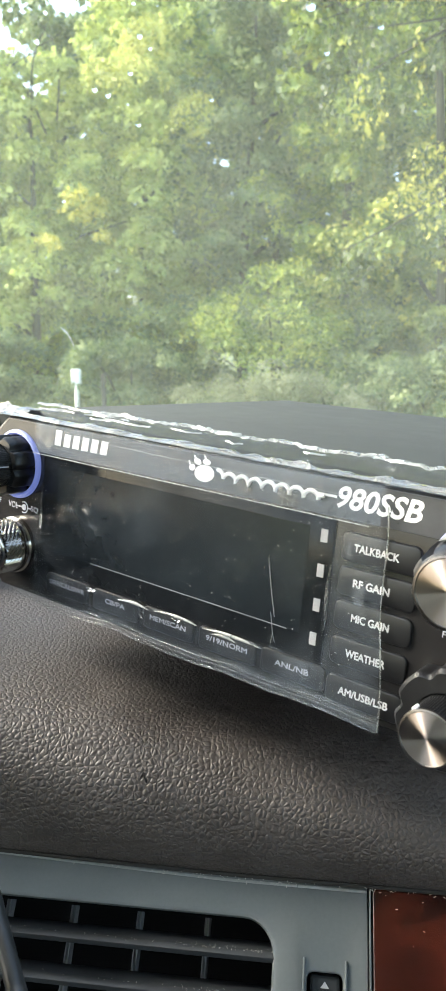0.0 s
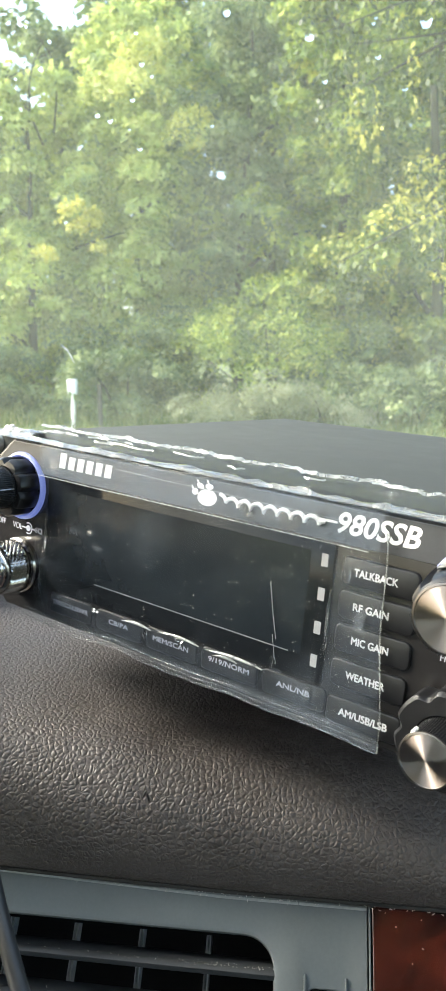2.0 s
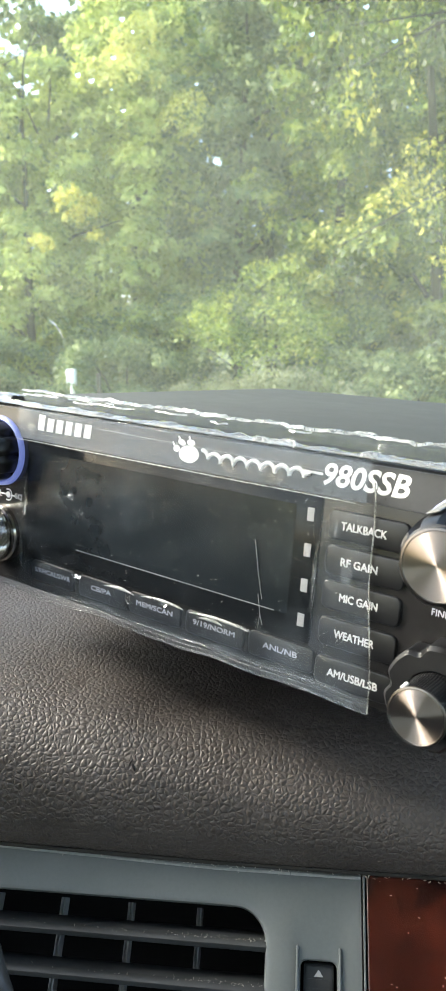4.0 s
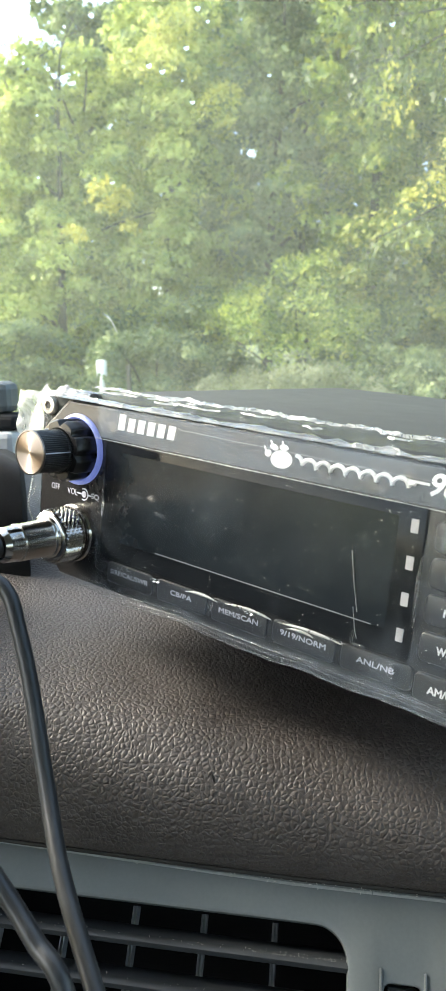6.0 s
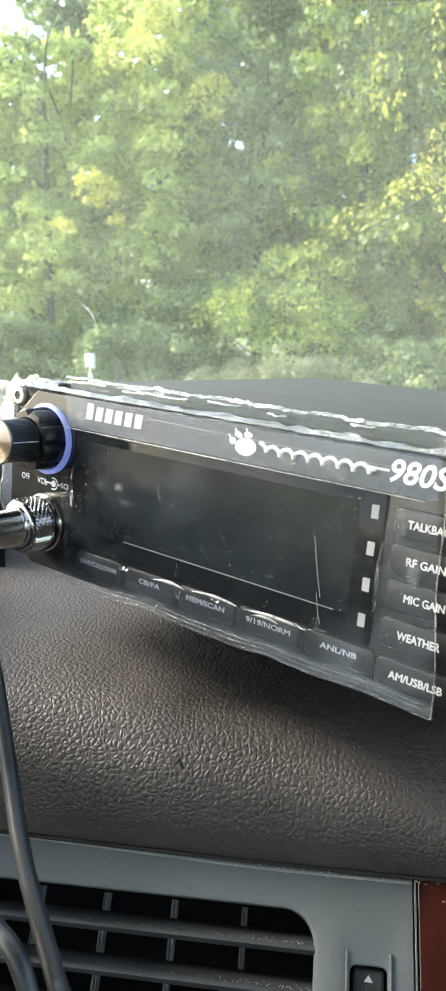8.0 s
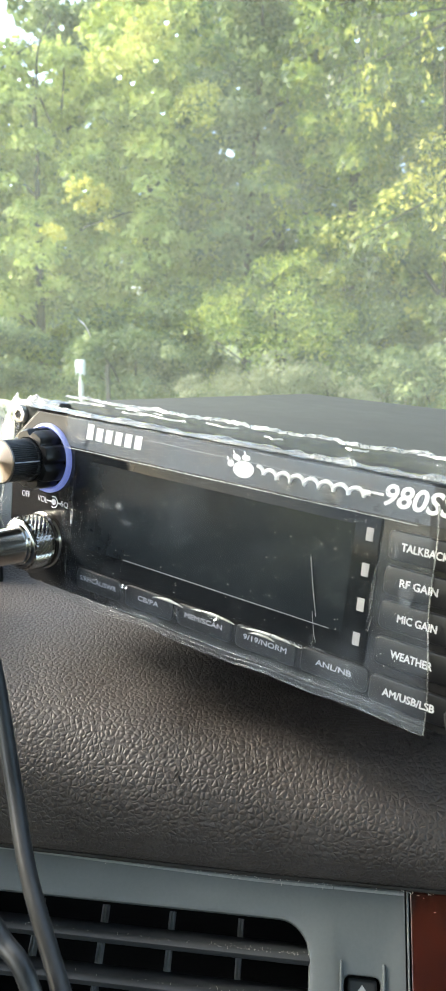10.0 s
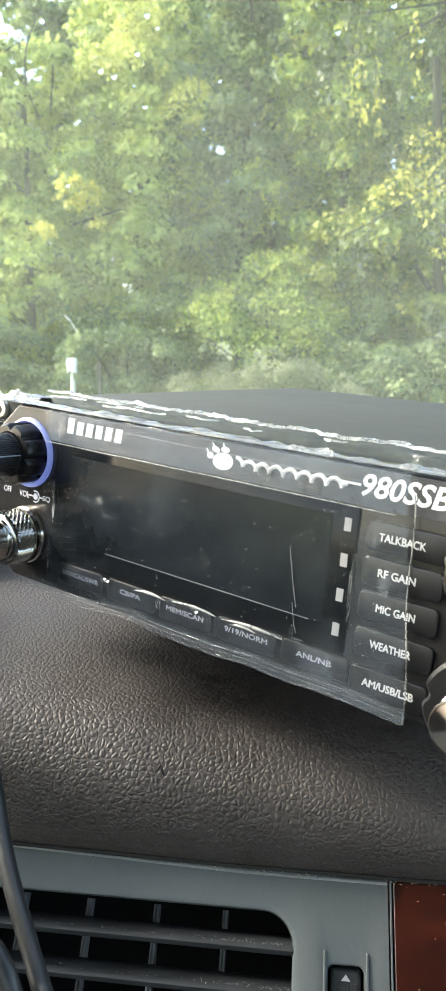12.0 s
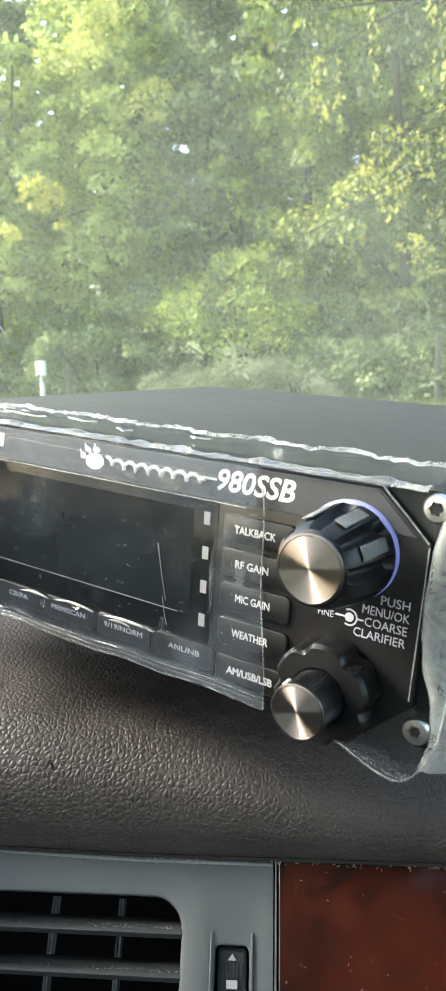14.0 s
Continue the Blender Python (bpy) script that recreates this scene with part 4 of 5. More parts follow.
# scuffed and lifted spots of the film
for n, (cx, cz, w, h) in enumerate(((-50, 9.6, 7, 1.6), (-37, 9.9, 4, 1.0), (-16, 8.6, 2.2, 3.6), (-3, 10.0, 4, 1.0), (-62, 12, 1.6, 9), (-60.5, 30, 1.2, 12), (23, 10.6, 5, 0.8), (27.5, 13.2, 1.6, 3.6), (38, 8.0, 2.0, 4.0), (15, 51, 4.5, 4.0), (28, 50.5, 6.0, 4.6), (36, 53, 4.5, 4.0), (41.6, 28, 1.0, 17), (-58, 51, 4, 4), (-47, 32.6, 5.0, 1.3), (-40.5, 33.4, 3.0, 2.2), (-37, 29.2, 4.5, 1.2), (-52, 9.0, 3.5, 2.0), (-11, 9.8, 3.0, 1.6), (29, 11.4, 4.0, 0.8), (46, 41, 1.2, 4.0), (50, 31, 3.0, 5.0))):
    rows = []
    for j in range(7):
        v = j / 6
        rows.append([((cx + w * (u - 0.5) * (0.5 + v * (1 - v) * 2) + 0.5 * noise.noise((u * 3, v * 2, n))) * MM, (-2.75 - 0.55 * abs(noise.noise((u * 4, v * 3, n + 0.5)))) * MM, (cz + h * (v - 0.5) + 0.4 * noise.noise((u * 2, v * 3, n + 7))) * MM) for u in (k / 8 for k in range(9))])
    smooth(part("film_scuff", sheet(rows), M_FILM_SIDE if n < 14 else M_SMUDGE, film), 50)
def doubled(x0, x1, z0, z1):
    return sheet([[((x0 + (x1(v) - x0) * u) * MM, (-2.62 - 0.12 * noise.noise((u * 6, v * 5, 4.1))) * MM, (z0(u) + (z1 - z0(u)) * v) * MM) for u in (k / 24 for k in range(25))] for v in (k / 16 for k in range(17))])


smooth(part("side_layer", doubled(41.8, lambda v: 53.4 + 5.0 * (1 - v) * 0.83 + 4.15 * 0.17 * (1 - v), lambda u: 0.2, 46.8), M_FILM_TWO, film, "doubled milky layer over the buttons"), 180)
smooth(part("header_layer", doubled(-64.5, lambda v: 52.6, lambda u: 47.6, 57.0), M_FILM_HEAD, film, "milky doubled layer over the top strip"), 180)
smooth(part("lower_layer", doubled(-62.0, lambda v: 41.5, lambda u: 0.4, 10.2), M_FILM_TWO, film, "doubled milky layer over the keys"), 180)
# glints over the keys, painted in as milky ribbons where the film is creased
for x0, x1, z in ((-25, -13.5, 9.9), (-11, 4.2, 10.3), (6.2, 25.0, 10.2), (9, 17, 9.4)):
    rows = [[(x * MM, (-2.9 - 0.5 * math.sin(v * 3.14)) * MM, (z + 0.5 * math.sin((x - x0) / (x1 - x0) * 3.14) + (v - 0.5) * (0.9 * math.sin((x - x0) / (x1 - x0) * 3.14) + 0.1)) * MM) for x in np.linspace(x0, x1, 24)] for v in (0, 0.33, 0.66, 1)]
    smooth(part("crease", sheet(rows), M_SEAM, film), 180)


def loose(points, name, label):
    """A loose flap between two edge lines."""
    a, b = points
    pa, pb = spline(a, 8), spline(b, 8)
    rows = []
    for j in range(9):
        v = j / 8
        rows.append([tuple((p.lerp(q, v) + Vector((0, -1.2 * math.sin(v * 3.1), 0)) + Vector((0.8, 1.0, 0.5)) * noise.noise(p.lerp(q, v) * 0.12)) * MM) for p, q in zip(pa, pb)])
    ob = smooth(part(name, sheet(rows), M_FILM_SIDE, film, label), 60)
    part("flap_edge", tube([r for r in rows[-1]], 0.28 * MM, 6), M_FILM_EDGE, ob)
    return ob


loose([[(70, -1.5, 0.5), (86, -1.0, -0.8), (96.0, -0.6, -1.0), (98.6, 0.5, 9), (97.0, 1.5, 28), (96, 2.5, 46), (98, 8, 57)],
       [(71, -2.0, -0.2), (87.5, -3, -4.6), (96, -3.5, -2.8), (100.5, -2, 10), (100, 4, 29), (104, 8, 44), (109, 14, 52)]], "right_flap", "loose curled flap at the side")
def gather_edge(z):
    return catmull(z, [(-2, 96.5), (5, 98.2), (13, 97.6), (20, 95.0), (28, 93.9), (38, 94.0), (46, 94.4), (58, 97.0)])


bag = [[((gather_edge(z) + dx) * MM, (y + 1.6 * noise.noise((dx * 0.2, z * 0.1, 3.3))) * MM, (z + 1.2 * noise.noise((dx * 0.2, z * 0.13, 8.3))) * MM) for z in range(-2, 60, 2)] for dx, y in ((0, -1.2), (0.8, -1.8), (2.5, -1.5), (5, 0.5), (9, 5), (15, 13), (24, 26))]
part("gather_edge", tube(bag[0], 0.25 * MM, 6), M_FILM_EDGE, film)
# bright bevel edges of the bezel, their highlight laid on as pale tubes
part("bevel_highlight", tube([(82 * MM, -0.5 * MM, 57 * MM), (88 * MM, -0.6 * MM, 51.6 * MM), (93 * MM, -0.4 * MM, 46.6 * MM)], 0.22 * MM, 6), M_SEAM, film, "highlight along the cut corner, drawn as a pale line")
part("edge_highlight", tube([(93.1 * MM, -0.4 * MM, 46 * MM), (92.8 * MM, -0.5 * MM, 28 * MM), (92.4 * MM, -0.4 * MM, 12 * MM)], 0.15 * MM, 6), M_SEAM, film)
smooth(part("side_gather", sheet(bag), M_BAG, film, "milky bunched film at the side"), 60)
loose([[(-94, 3, 2), (-95, 2.5, 16), (-95, 2.5, 30), (-95, 2.5, 46), (-90, 3, 57)],
       [(-101, 8, 0), (-104, 5, 15), (-104, 4, 30), (-105, 4, 48), (-100, 6, 60)]], "left_flap", "loose translucent flap at the side")
left_bag = [[(x * MM, (5.0 - 0.10 * (x + 94) + 2.2 * noise.noise((x * 0.14, v * 3, 2.7))) * MM, (36 + 0.25 * (-94 - x) + (58.2 + 0.08 * (x + 94) - 36 - 0.25 * (-94 - x)) * v + 1.0 * noise.noise((x * 0.2, v * 4, 6.1))) * MM) for v in (k / 14 for k in range(15))] for x in (-92 - 1.2 * k for k in range(21))]
smooth(part("left_gather", sheet(left_bag), M_BAG, film, "milky bunched film at the corner"), 60)
smooth(part("corner_fold", crumple(-97, -74, 50, lambda x, v: (1.0 + 7.0 * v, 57.5 + 2.2 * math.sin(v * 3.1) - 0.10 * max(0, -88 - x) ** 1.3), 1.3, 12.7, 8, 8), M_FILM_EDGE, film, "bright crumpled corner"), 60)

# ---- microphone plug and cord ----
cord = thing("microphone_cord", RADIO, "black microphone cord with a chromed knurled plug in the radio", "microphone cord")
JX, JZ = -75.0 * MM, 15.2 * MM
smooth(part("socket_collar", lathe([(9.2 * MM, -0.1 * MM), (9.2 * MM, -1.4 * MM), (8.7 * MM, -1.9 * MM), (8.5 * MM, -2.8 * MM), (8.9 * MM, -3.1 * MM), (8.9 * MM, -3.7 * MM), (7.4 * MM, -3.9 * MM)], JX, JZ, 64), M_CHROME, cord, "polished collar"), 30)
kn = bmesh.new()
nseg, nrow = 120, 16


def knurl(i, j):
    r = (8.2 + 0.6 * abs(math.sin(math.pi * (i + j) / 4) * math.sin(math.pi * (i - j) / 4)) - 0.5 * (j in (0, nrow))) * MM
    a = 2 * math.pi * i / nseg
    return (JX + r * math.cos(a), (-3.9 - 6.4 * j / nrow) * MM, JZ + r * math.sin(a))


grid = [[kn.verts.new(knurl(i, j)) for i in range(nseg)] for j in range(nrow + 1)]
for j in range(nrow):
    for i in range(nseg):
        kn.faces.new((grid[j][i], grid[j][(i + 1) % nseg], grid[j + 1][(i + 1) % nseg], grid[j + 1][i]))
bmesh.ops.recalc_face_normals(kn, faces=kn.faces[:])
part("knurled_nut", kn, M_CHROME, cord, "knurled plated nut")
smooth(part("barrel", lathe([(7.9 * MM, -10.1 * MM), (7.8 * MM, -11.0 * MM), (7.3 * MM, -11.4 * MM), (6.7 * MM, -11.5 * MM), (6.5 * MM, -12.2 * MM), (6.0 * MM, -12.5 * MM), (5.8 * MM, -13.0 * MM), (5.7 * MM, -23.0 * MM), (5.3 * MM, -23.4 * MM), (5.2 * MM, -24.2 * MM),
                             (5.5 * MM, -24.5 * MM), (5.3 * MM, -28.0 * MM), (4.2 * MM, -29.6 * MM), (0, -29.8 * MM)], JX, JZ, 64), M_CHROME, cord, "smooth plated barrel"), 30)
RI = RADIO.inverted()


def in_radio(pts):
    return [tuple(RI @ Vector(p)) for p in pts]


plug_end = RADIO @ Vector((JX, -30 * MM, JZ))
strand = spline([plug_end, (-0.0865, -0.007, 1.2905), (-0.0860, -0.020, 1.2895), (-0.0745, -0.0255, 1.2925), (-0.0625, -0.0275, 1.2935), (-0.0565, -0.029, 1.2900), (-0.0530, -0.032, 1.2825), (-0.0485, -0.037, 1.2715),
                 (-0.0415, -0.047, 1.2532), (-0.0333, -0.06, 1.2413), (-0.0215, -0.075, 1.2299), (-0.0173, -0.08, 1.2240), (-0.010, -0.088, 1.19), (-0.004, -0.09, 1.15)], 8)
smooth(part("cord", tube(in_radio(strand), 1.9 * MM, 14), M_CORD, cord, "black rubber cord"), 60)
smooth(part("strain_relief", tube(in_radio(strand[:7]), [3.6 * MM, 3.4 * MM, 3.1 * MM, 2.8 * MM, 2.5 * MM, 2.2 * MM, 2.0 * MM], 14), M_CORD, cord, "tapered rubber sleeve"), 60)
strand2 = spline([(-0.10, -0.055, 1.30), (-0.0640, -0.062, 1.268), (-0.0417, -0.07, 1.2458), (-0.0328, -0.075, 1.2389), (-0.0249, -0.08, 1.2325), (-0.015, -0.088, 1.20), (0.0, -0.09, 1.16)], 8)
smooth(part("cord_loop", tube(in_radio(strand2[12:]), 1.9 * MM, 14), M_CORD, cord, "second loop of the cord"), 60)


# ---- lint and dust ----
def lint(name, count, place, label, parent_m=None, size=(0.25, 0.9)):
    rng = random.Random(len(name) * 7 + count)
    vs, fs = [], []
    for _ in range(count):
        p, nrm = place(rng)
        a = rng.uniform(0, 6.283)
        l = rng.uniform(*size) * MM
        w = 0.07 * MM
        t = Vector((math.cos(a), 0.25 * rng.uniform(-1, 1), math.sin(a)))
        side = t.cross(nrm).normalized() * w
        b = p + nrm * 0.12 * MM
        c = b + t * l * 0.5 + nrm * rng.uniform(0.0, 0.5) * MM
        d = b + t * l + nrm * rng.uniform(0.0, 0.2) * MM
        k = len(vs)
        vs += [b - side, b + side, c + side, c - side, d + side, d - side]
        fs += [(k, k + 1, k + 2, k + 3), (k + 3, k + 2, k + 4, k + 5)]
    me = bpy.data.meshes.new(name)
    me.from_pydata([tuple(v) for v in vs], [], fs)
    me.materials.append(M_LINT)
    ob = new(name, me)
    if parent_m:
        ob.matrix_basis = parent_m
    return tagged(ob, label, "dust", kind="stuff")


OUT = Vector((0, 1, 0))


def pad_place(r):
    k = r.randrange(20, 44)
    p = DASH_LINE[k]
    t = (DASH_LINE[k + 1] - DASH_LINE[k - 1]).normalized()
    x = r.uniform(-0.08, 0.11)
    return Vector((x, p.y, p.z - 0.0977 * x * min(1.0, max(0.0, (p.z - 1.205) / 0.03)) + 0.0004)), Vector((0, -t.z, t.y))


lint("pad_specks", 36, pad_place, "a few pale specks of lint on the leather pad", None, (0.15, 0.6))
def seam_place(r):
    x = r.uniform(-0.1, 0.1)
    return Vector((x, 0.0006, pad_lift(x) / 0.765 - abs(r.gauss(0, 0.0007)))), OUT


lint("lint", 330, seam_place, "pale lint caught along the seam under the pad", FASCIA)
lint("louvre_dust", 230, lambda r: (Vector((r.uniform(-0.09, 0.0255) if r.random() < 0.6 else r.uniform(0.0, 0.0255), -0.0012, -r.choice((0.0190, 0.0294, 0.0398)) + 0.0008 + r.gauss(0, 0.0003))), OUT), "grey dust on the louvre edges", FASCIA, (0.15, 0.6))
lint("veneer_dust", 46, lambda r: (Vector((r.uniform(0.053, 0.12), 0.0006, r.uniform(-0.045, -0.002))), OUT), "pale dust specks on the veneer", FASCIA, (0.15, 0.8))
lint("film_dust", 90, lambda r: (Vector((r.uniform(-60, 50) * MM, -2.6 * MM, r.uniform(12, 46) * MM)), Vector((0, -1, 0))), "dust specks on the display film", RADIO, (0.1, 0.5))


def water_marks():
    rng = random.Random(21)
    bm = bmesh.new()
    e = Vector((0, WS[1][0] - WS[0][0], WS[1][1] - WS[0][1]))
    nrm = Vector((0, -e.z, e.y)).normalized()
    if nrm.y > 0:
        nrm = -nrm
    el = e.normalized()
    ex = Vector((1, 0, 0))
    for _ in range(210):
        x = rng.uniform(-0.30, 0.20) if rng.random() < 0.5 else rng.uniform(-0.30, -0.04)
        t = 0.36 + 0.46 * rng.random() ** 0.7
        u = (x - 0.19) / 0.81
        c = Vector((x, WS[0][0] + e.y * t - 0.06 * u * u, WS[0][1] + e.z * t)) + nrm * 0.0006
        r = rng.uniform(0.0005, 0.0016) * (1.7 if rng.random() < 0.2 else 1)
        n, rings = 12, []
        wob = [rng.uniform(0.85, 1.12) for _ in range(n)]
        for lift, q in ((0.0, 1.0), (0.22, 0.86), (0.42, 0.55)):
            rings.append([bm.verts.new(c + nrm * r * lift + (ex * math.cos(6.2832 * k / n) + el * 1.3 * math.sin(6.2832 * k / n)) * r * q * wob[k]) for k in range(n)])
        top = bm.verts.new(c + nrm * r * 0.5)
        for lo, hi in zip(rings, rings[1:]):
            for k in range(n):
                bm.faces.new((lo[k], lo[(k + 1) % n], hi[(k + 1) % n], hi[k]))
        for k in range(n):
            bm.faces.new((rings[-1][k], rings[-1][(k + 1) % n], top))
    ob = part("water_marks", bm, M_DROP, None)
    for f in ob.data.polygons:
        f.use_smooth = True
    return tagged(ob, "dried water drops scattered over the windscreen", "water marks", kind="stuff")


water_marks()

# ---- outside ----
gb = bmesh.new()
rowsg = []
for j in range(41):
    y = -60 + (j / 40) ** 1.5 * 460
    rowsg.append([(x, y, 0.06 * noise.noise((x * 0.3, y * 0.3, 1.1)) + (0.0 if abs(x) > 4 or abs(y) > 6 else -0.02)) for x in np.linspace(-200, 200, 121)])
tagged(part("ground", sheet(rowsg), M_GROUND, None), "mown grass verge that runs up to the edge of the woods", "ground", kind="structure")


def leaves(rng, clumps, count, size, aspect=0.7, flat=0.55):
    """Leaf blades scattered through flattened sprays (centre, radius): vertices and faces."""
    w = np.array([r ** 2 for _, r in clumps])
    pick = rng.choice(len(clumps), count, p=w / w.sum())
    c = np.array([p for p, _ in clumps])[pick]
    r = np.array([q for _, q in clumps])[pick]
    tilt = rng.normal(0, 0.35, (len(clumps), 2))[pick]
    d = rng.normal(size=(count, 3))
    d /= np.linalg.norm(d, axis=1)[:, None]
    off = d * (r * rng.uniform(0.3, 1.1, count) ** 0.45)[:, None]
    off[:, 2] = np.where(rng.uniform(0, 1, count) < 0.8, np.abs(off[:, 2]), off[:, 2]) * flat + off[:, 0] * tilt[:, 0] + off[:, 1] * tilt[:, 1] - 0.25 * (off[:, 0] ** 2 + off[:, 1] ** 2) / r
    p = c + off
    n = d * np.array([1, 1, 1.2]) + 0.45 * rng.normal(size=(count, 3)) + np.array([0, 0, 0.5])
    n /= np.linalg.norm(n, axis=1)[:, None]
    s = np.cross(rng.normal(size=(count, 3)), n)
    s /= np.linalg.norm(s, axis=1)[:, None] + 1e-9
    t = np.cross(n, s)
    l = size * rng.uniform(0.55, 1.45, count)[:, None]
    wd = l * aspect * 0.5
    v = np.stack([p, p + t * l * 0.5 + s * wd + n * l * 0.08, p + t * l, p + t * l * 0.5 - s * wd + n * l * 0.08], 1).reshape(-1, 3)
    f = np.arange(count * 4).reshape(-1, 4)
    return v, f


def leaf_mesh(name, v, f, material, parent, label=""):
    me = bpy.data.meshes.new(name)
    me.from_pydata(v.tolist(), [], f.tolist())
    me.materials.append(material)
    ob = new(name, me)
    ob.parent = parent
    if label:
        tagged(ob, label)
    return ob


def tree(x, y, height, spread, low, material, count, leaf, seed, label, accent=None, group="trees of the wood's edge"):
    rng = np.random.default_rng(seed)
    t = thing("tree", pose(x, y, 0), label, "tree", group)
    lean = rng.normal(0, 0.25, 2)
    r0 = 0.012 * height + 0.05
    pts = [(0, 0, -0.1), (lean[0] * 0.3, lean[1] * 0.3, height * 0.35), (lean[0], lean[1], height * 0.7), (lean[0] * 1.3, lean[1] * 1.3, height * 0.95)]
    tr = tube(spline(pts, 5), [r0 * (1 - 0.058 * k) for k in range(16)], 9)
    part("trunk", tr, M_BARK, t, "grey-brown bark")
    clumps = []
    n = 105
    for k in range(n):
        hz = low + (height - low) * (k + rng.uniform(0, 1)) / n
        reach = spread * (1.0 - 0.55 * abs((hz - low) / (height - low) - 0.4) * 1.6)
        a = rng.uniform(0, 6.283)
        q = reach * rng.uniform(0.1, 1.0) ** 0.6
        p = (lean[0] + q * math.cos(a), lean[1] + q * math.sin(a), hz)
        clumps.append((p, spread * rng.uniform(0.12, 0.29)))
        if k % 18 == 0:
            s = (lean[0] * 0.8, lean[1] * 0.8, max(height * 0.15, hz - 0.5 * q))
            part("limb", tube([s, tuple((np.array(s) + p) / 2 + np.array([0, 0, 0.2])), p], [r0 * 0.4, r0 * 0.28, r0 * 0.1], 6), M_BARK, t)
    v, f = leaves(rng, clumps, count, leaf)
    leaf_mesh("crown", v, f, material, t)
    # sunlit patches of the crown, made by leaf colour
    if accent:
        mat_a, sel, cnt = accent
        sel = [(tuple(np.array(p) + rng.normal(0, 0.55 * r, 3)), r * rng.uniform(0.25, 0.6)) for p, r in sel for _ in range(6)]
        v, f = leaves(rng, sel, int(cnt * 1.7), leaf * 0.68)
        tagged(leaf_mesh("crown_patch", v, f, mat_a, t), "patch of leaves coloured yellow as if sunlit", kind="stuff")
    return t


def shrub(x, y, h, r, material, count, leaf, seed, label):
    rng = np.random.default_rng(seed)
    t = thing("shrub", pose(x, y, 0), label, "shrub", "shrubs at the wood's edge")
    clumps = []
    for k in range(30):
        a, q = rng.uniform(0, 6.283), r * math.sqrt(rng.uniform(0, 1))
        z = h * rng.uniform(0.1, 0.92) * (1 - 0.35 * q / r)
        clumps.append(((q * math.cos(a), q * math.sin(a), z), r * rng.uniform(0.2, 0.42)))
    for k in range(5):
        p = clumps[k][0]
        part("stem", tube([(0.1 * p[0], 0.1 * p[1], -0.05), (0.5 * p[0], 0.5 * p[1], p[2] * 0.6), p], [0.03, 0.02, 0.008], 5), M_BARK, t)
    v, f = leaves(rng, clumps, count, leaf)
    v[:, 2] = np.abs(v[:, 2])
    leaf_mesh("foliage", v, f, material, t)
    return t


# wood's edge, near row
corner_tree = tree(-7.6, 19.0, 8.2, 2.6, 0.8, PALE, 21000, 0.16, 11, "pale green broadleaf tree in light leaf", accent=(YELLOW, [((2.2, -2.2, 4.5), 0.55), ((2.0, -2.0, 4.2), 0.45)], 420))
tree(-5.0, 20.0, 10.0, 2.4, 1.2, PALE, 20000, 0.16, 12, "pale green broadleaf tree", accent=(LEMON, [((1.1, -2.0, 7.0), 1.1), ((0.6, -2.2, 7.4), 0.9)], 1100))
tree(-2.6, 21.5, 10.5, 2.5, 1.5, DARK, 19000, 0.16, 13, "green broadleaf tree with gaps to the sky")
tree(0.2, 20.0, 11.0, 2.5, 1.0, GREEN, 20000, 0.16, 14, "tall green tree beside the verge", accent=(LEMON, [((0.6, -2.4, 3.9), 1.0), ((1.4, -2.0, 5.0), 1.0)], 500))
tree(2.4, 17.5, 10.5, 2.3, 1.4, MID, 20000, 0.14, 15, "green tree with yellow-tipped branches", accent=(YELLOW, [((-0.6, -1.9, 3.9), 1.2), ((0.2, -1.9, 3.2), 0.7), ((-0.3, -1.4, 4.6), 0.6)], 380))
tree(4.9, 18.5, 10.0, 2.4, 1.0, MID, 11000, 0.14, 16, "green broadleaf tree at the verge")
tree(-10.3, 20.0, 8.0, 2.7, 0.8, PALE, 11000, 0.16, 17, "pale green tree at the clearing")
# bare twigs that stand out of its crown against the sky
for k in range(9):
    tr = np.random.default_rng(500 + k)
    base = np.array((tr.uniform(-1.3, 0.9), tr.uniform(-1.2, 0.4), 6.6 + tr.uniform(0, 0.6)))
    tip = base + np.array((tr.normal(0, 0.6), tr.normal(0, 0.3), tr.uniform(1.1, 2.2)))
    bend = (base + tip) / 2 + tr.normal(0, 0.16, 3)
    part("twig", tube(spline([tuple(base), tuple(bend), tuple(tip)], 5), [0.03 - 0.0022 * i for i in range(11)], 5), M_BARK, corner_tree)
    for j in range(3):
        f0 = bend + (tip - bend) * (0.1 + 0.3 * j)
        f1 = f0 + np.array((tr.normal(0, 0.3), tr.normal(0, 0.15), tr.uniform(0.2, 0.5)))
        part("twig", tube([tuple(f0), tuple((f0 + f1) / 2 + tr.normal(0, 0.04, 3)), tuple(f1)], [0.014, 0.011, 0.006], 5), M_BARK, corner_tree)
# inner row
for i, (x, y) in enumerate(((-13.5, 27), (-9.8, 28.5), (-6.2, 27), (-2.2, 29), (1.6, 27.5), (5.4, 28.5), (9.0, 27))):
    tree(x, y, 12.0 + (i * 37 % 5) * 0.5 - (1.6 if i < 1 else 0.0), 3.2, 0.8, DARK if i % 2 else GREEN, 14000, 0.26, 30 + i, "tall dark green tree deep in the wood")
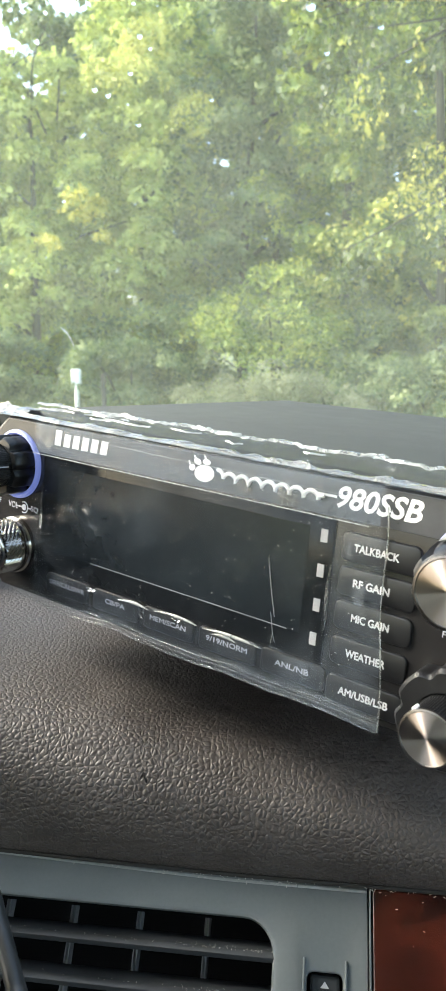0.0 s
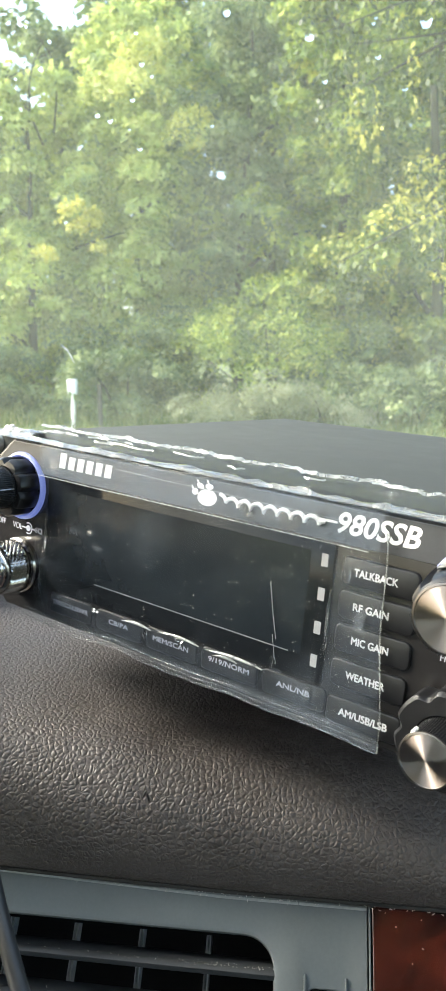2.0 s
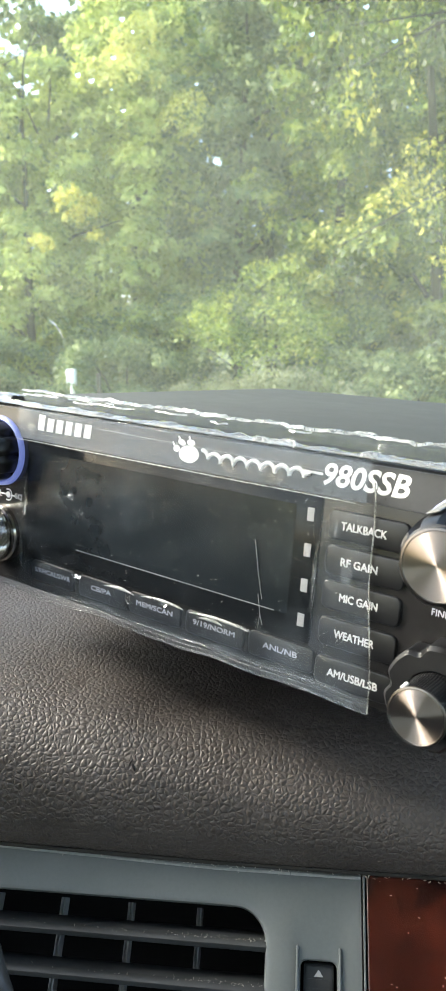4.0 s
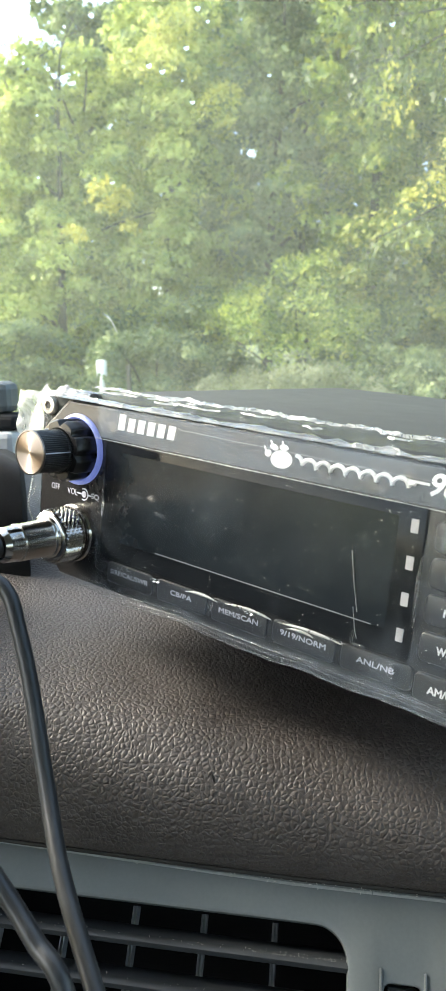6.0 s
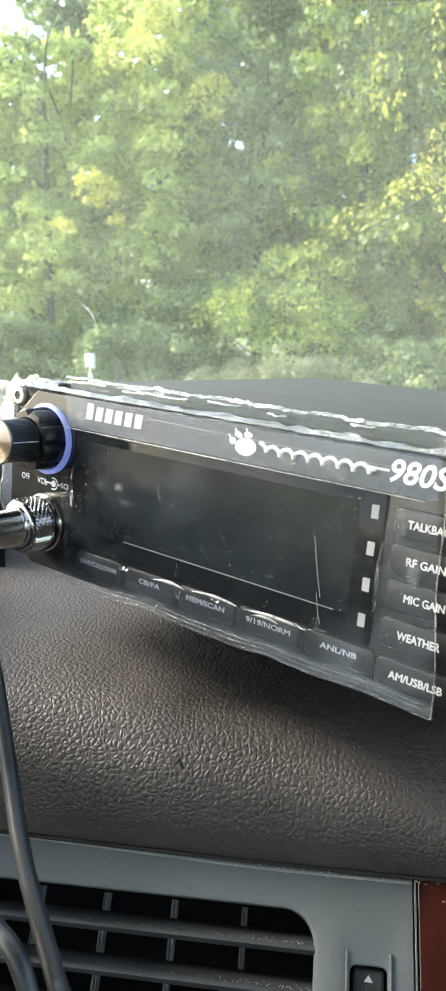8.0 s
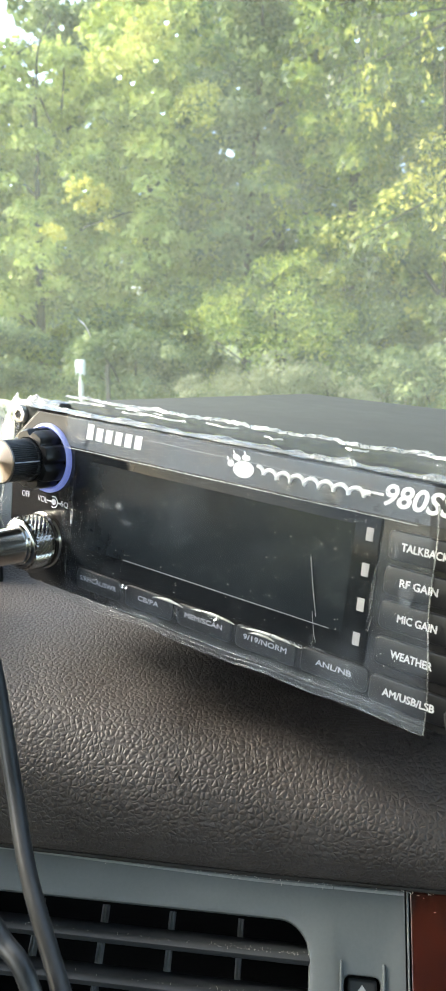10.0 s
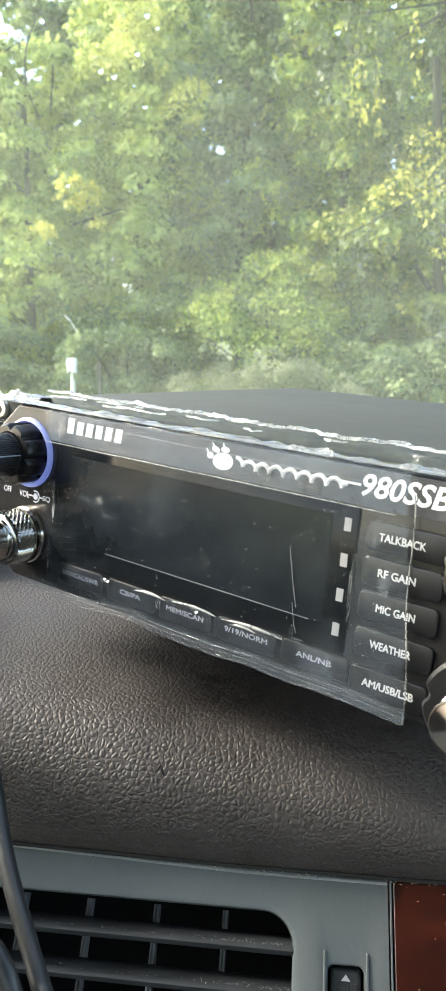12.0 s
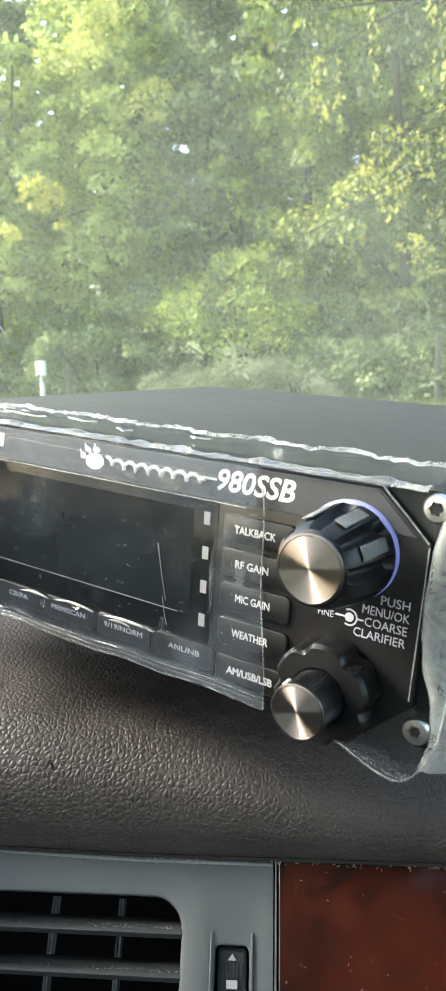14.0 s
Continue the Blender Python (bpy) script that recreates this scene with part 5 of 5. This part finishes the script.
# a nearer tree whose boughs hang into the view from outside it
def overhang(x, y, height, seed):
    rng = np.random.default_rng(seed)
    t = thing("tree", pose(x, y, 0), "nearer green tree with hanging leafy boughs, some leaves coloured as sunlit", "tree", "trees of the wood's edge")
    part("trunk", tube(spline([(0, 0, -0.1), (0.1, 0.1, height * 0.4), (-0.1, 0.0, height * 0.75), (-0.2, 0.1, height)], 5), [0.17 * (1 - 0.055 * k) for k in range(16)], 9), M_BARK, t, "grey-brown bark")
    sets = {0: [], 1: []}
    for k in range(15):
        z0 = height * (0.45 + 0.5 * k / 15)
        reach = rng.uniform(2.2, 5.2)
        a = math.pi + rng.normal(0, 0.35)
        tip = np.array((reach * math.cos(a), reach * math.sin(a) * 0.6, z0 + rng.uniform(-0.9, 0.5)))
        bough = spline([(-0.1, 0, z0), tuple(tip * (0.5, 0.5, 0) + (0, 0, z0 + 0.35)), tuple(tip)], 6)
        part("limb", tube(bough, [0.045 * (1 - 0.07 * i) for i in range(13)], 5), M_BARK, t)
        for _ in range(26):
            b = np.array(bough[rng.integers(4, 13)])
            drop = rng.uniform(0.35, 1.15)
            side = rng.normal(0, 0.32, 2)
            n = int(26 * drop)
            u = rng.uniform(0, 1, n)[:, None]
            p = b + u * np.array((side[0], side[1], -drop)) + rng.normal(0, 0.055, (n, 3))
            sets[int(rng.uniform() < (0.15 if z0 < 5.2 else 0.03))].append(p)
    for key, ps in sets.items():
        p = np.concatenate(ps)
        n = len(p)
        way = rng.normal(0, 0.55, (n, 3)) + np.array((0, 0, -1.0))
        way /= np.linalg.norm(way, axis=1)[:, None]
        s = np.cross(way, rng.normal(size=(n, 3)))
        s /= np.linalg.norm(s, axis=1)[:, None]
        l = rng.uniform(0.06, 0.125, n)[:, None]
        v = np.stack([p, p + way * l * 0.45 + s * l * 0.27, p + way * l, p + way * l * 0.45 - s * l * 0.27], 1).reshape(-1, 3)
        # the yellow set paints sunlit leaves among the boughs
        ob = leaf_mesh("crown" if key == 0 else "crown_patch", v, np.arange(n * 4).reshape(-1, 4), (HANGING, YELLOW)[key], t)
        if key:
            tagged(ob, "scattered leaves coloured yellow as if sunlit", kind="stuff")
    return t


overhang(4.6, 11.0, 7.4, 77)
# shrubs
SH = ((-8.2, 16.8, 2.2, 1.5, DARK), (-6.4, 17.6, 2.6, 1.6, DARK), (-4.6, 16.8, 2.2, 1.5, DARK), (-3.6, 17.8, 2.9, 1.6, DARK), (-1.3, 17.2, 3.5, 1.95, GREEN), (0.9, 18.0, 3.0, 1.5, DARK),
      (-2.3, 15.4, 0.9, 0.9, REED), (-1.1, 15.3, 1.15, 1.1, REED), (0.6, 16.4, 1.6, 1.2, DARK), (2.0, 15.6, 1.7, 1.2, DARK), (3.6, 15.9, 2.4, 1.6, DARK), (-0.1, 15.2, 0.8, 0.9, REED), (5.6, 16.4, 2.4, 1.6, GREEN), (-10.0, 17.6, 2.6, 1.8, GREEN))
for i, (x, y, h, r, m) in enumerate(SH):
    shrub(x, y, h, r, m, int((7000 if m is REED else 4200) * r), {REED: 0.05, DARK: 0.10}.get(m, 0.085), 60 + i, {DARK: "dark green dense shrub", GREEN: "green leafy shrub", PALE: "pale green feathery shrub", REED: "pale dry feathery growth"}[m] + " at the wood's edge")


def far_wood():
    rng = np.random.default_rng(5)
    clumps = [((rng.uniform(-26, 20), rng.uniform(33, 40), rng.uniform(0.5, 17)), rng.uniform(1.0, 2.0)) for _ in range(420)]
    clumps = [(c, r) for c, r in clumps if c[0] > -13.4 or c[2] < 10.5]
    v, f = leaves(rng, clumps, 60000, 0.5, 0.7)
    return tagged(leaf_mesh("far_wood", v, f, DARK, None), "dense dark green wood behind the nearer trees", "woods", kind="stuff")


far_wood()


def grass():
    rng = np.random.default_rng(9)
    n = 16000
    p = np.stack([rng.uniform(-10, 6, n), 11.5 + 6.0 * rng.uniform(0, 1, n) ** 0.7, np.zeros(n)], 1)
    h = rng.uniform(0.08, 0.34, n) * (0.6 + 0.8 * (p[:, 1] > 14.8))
    a = rng.uniform(0, 6.283, n)
    s = np.stack([np.cos(a), np.sin(a), 0 * a], 1) * 0.012
    lean = np.stack([rng.normal(0, 0.25, n), rng.normal(0, 0.25, n), np.ones(n)], 1) * h[:, None]
    v = np.stack([p - s, p + s, p + lean * 0.6 + s * 0.7, p + lean], 1).reshape(-1, 3)
    return tagged(leaf_mesh("grass", v, np.arange(n * 4).reshape(-1, 4), M_GRASS, None), "tall pale grass along the verge", "grass", kind="stuff")


grass()
post = thing("marker_post", pose(-5.2, 15.0, 0), "white-topped marker post standing in the grass", "post")
smooth(part("post", tube([(0, 0, -0.1), (0, 0, 0.35), (0.01, 0, 0.72)], [0.05, 0.05, 0.048], 12), M_POST, post), 50)
smooth(part("head", box(-0.10, 0.10, -0.06, 0.06, 0.70, 1.02, 0.03, 3), M_POST, post, "white rounded head"), 50)
for x, y, h in ((-4.60, 14.9, 0.93), (2.52, 14.2, 1.25)):
    fp = thing("fence_post", pose(x, y, 0), "weathered timber fence post in the grass", "post", "fence posts")
    part("stake", box(-0.04, 0.04, -0.04, 0.04, -0.2, h, 0.01), M_WOODPOST, fp)
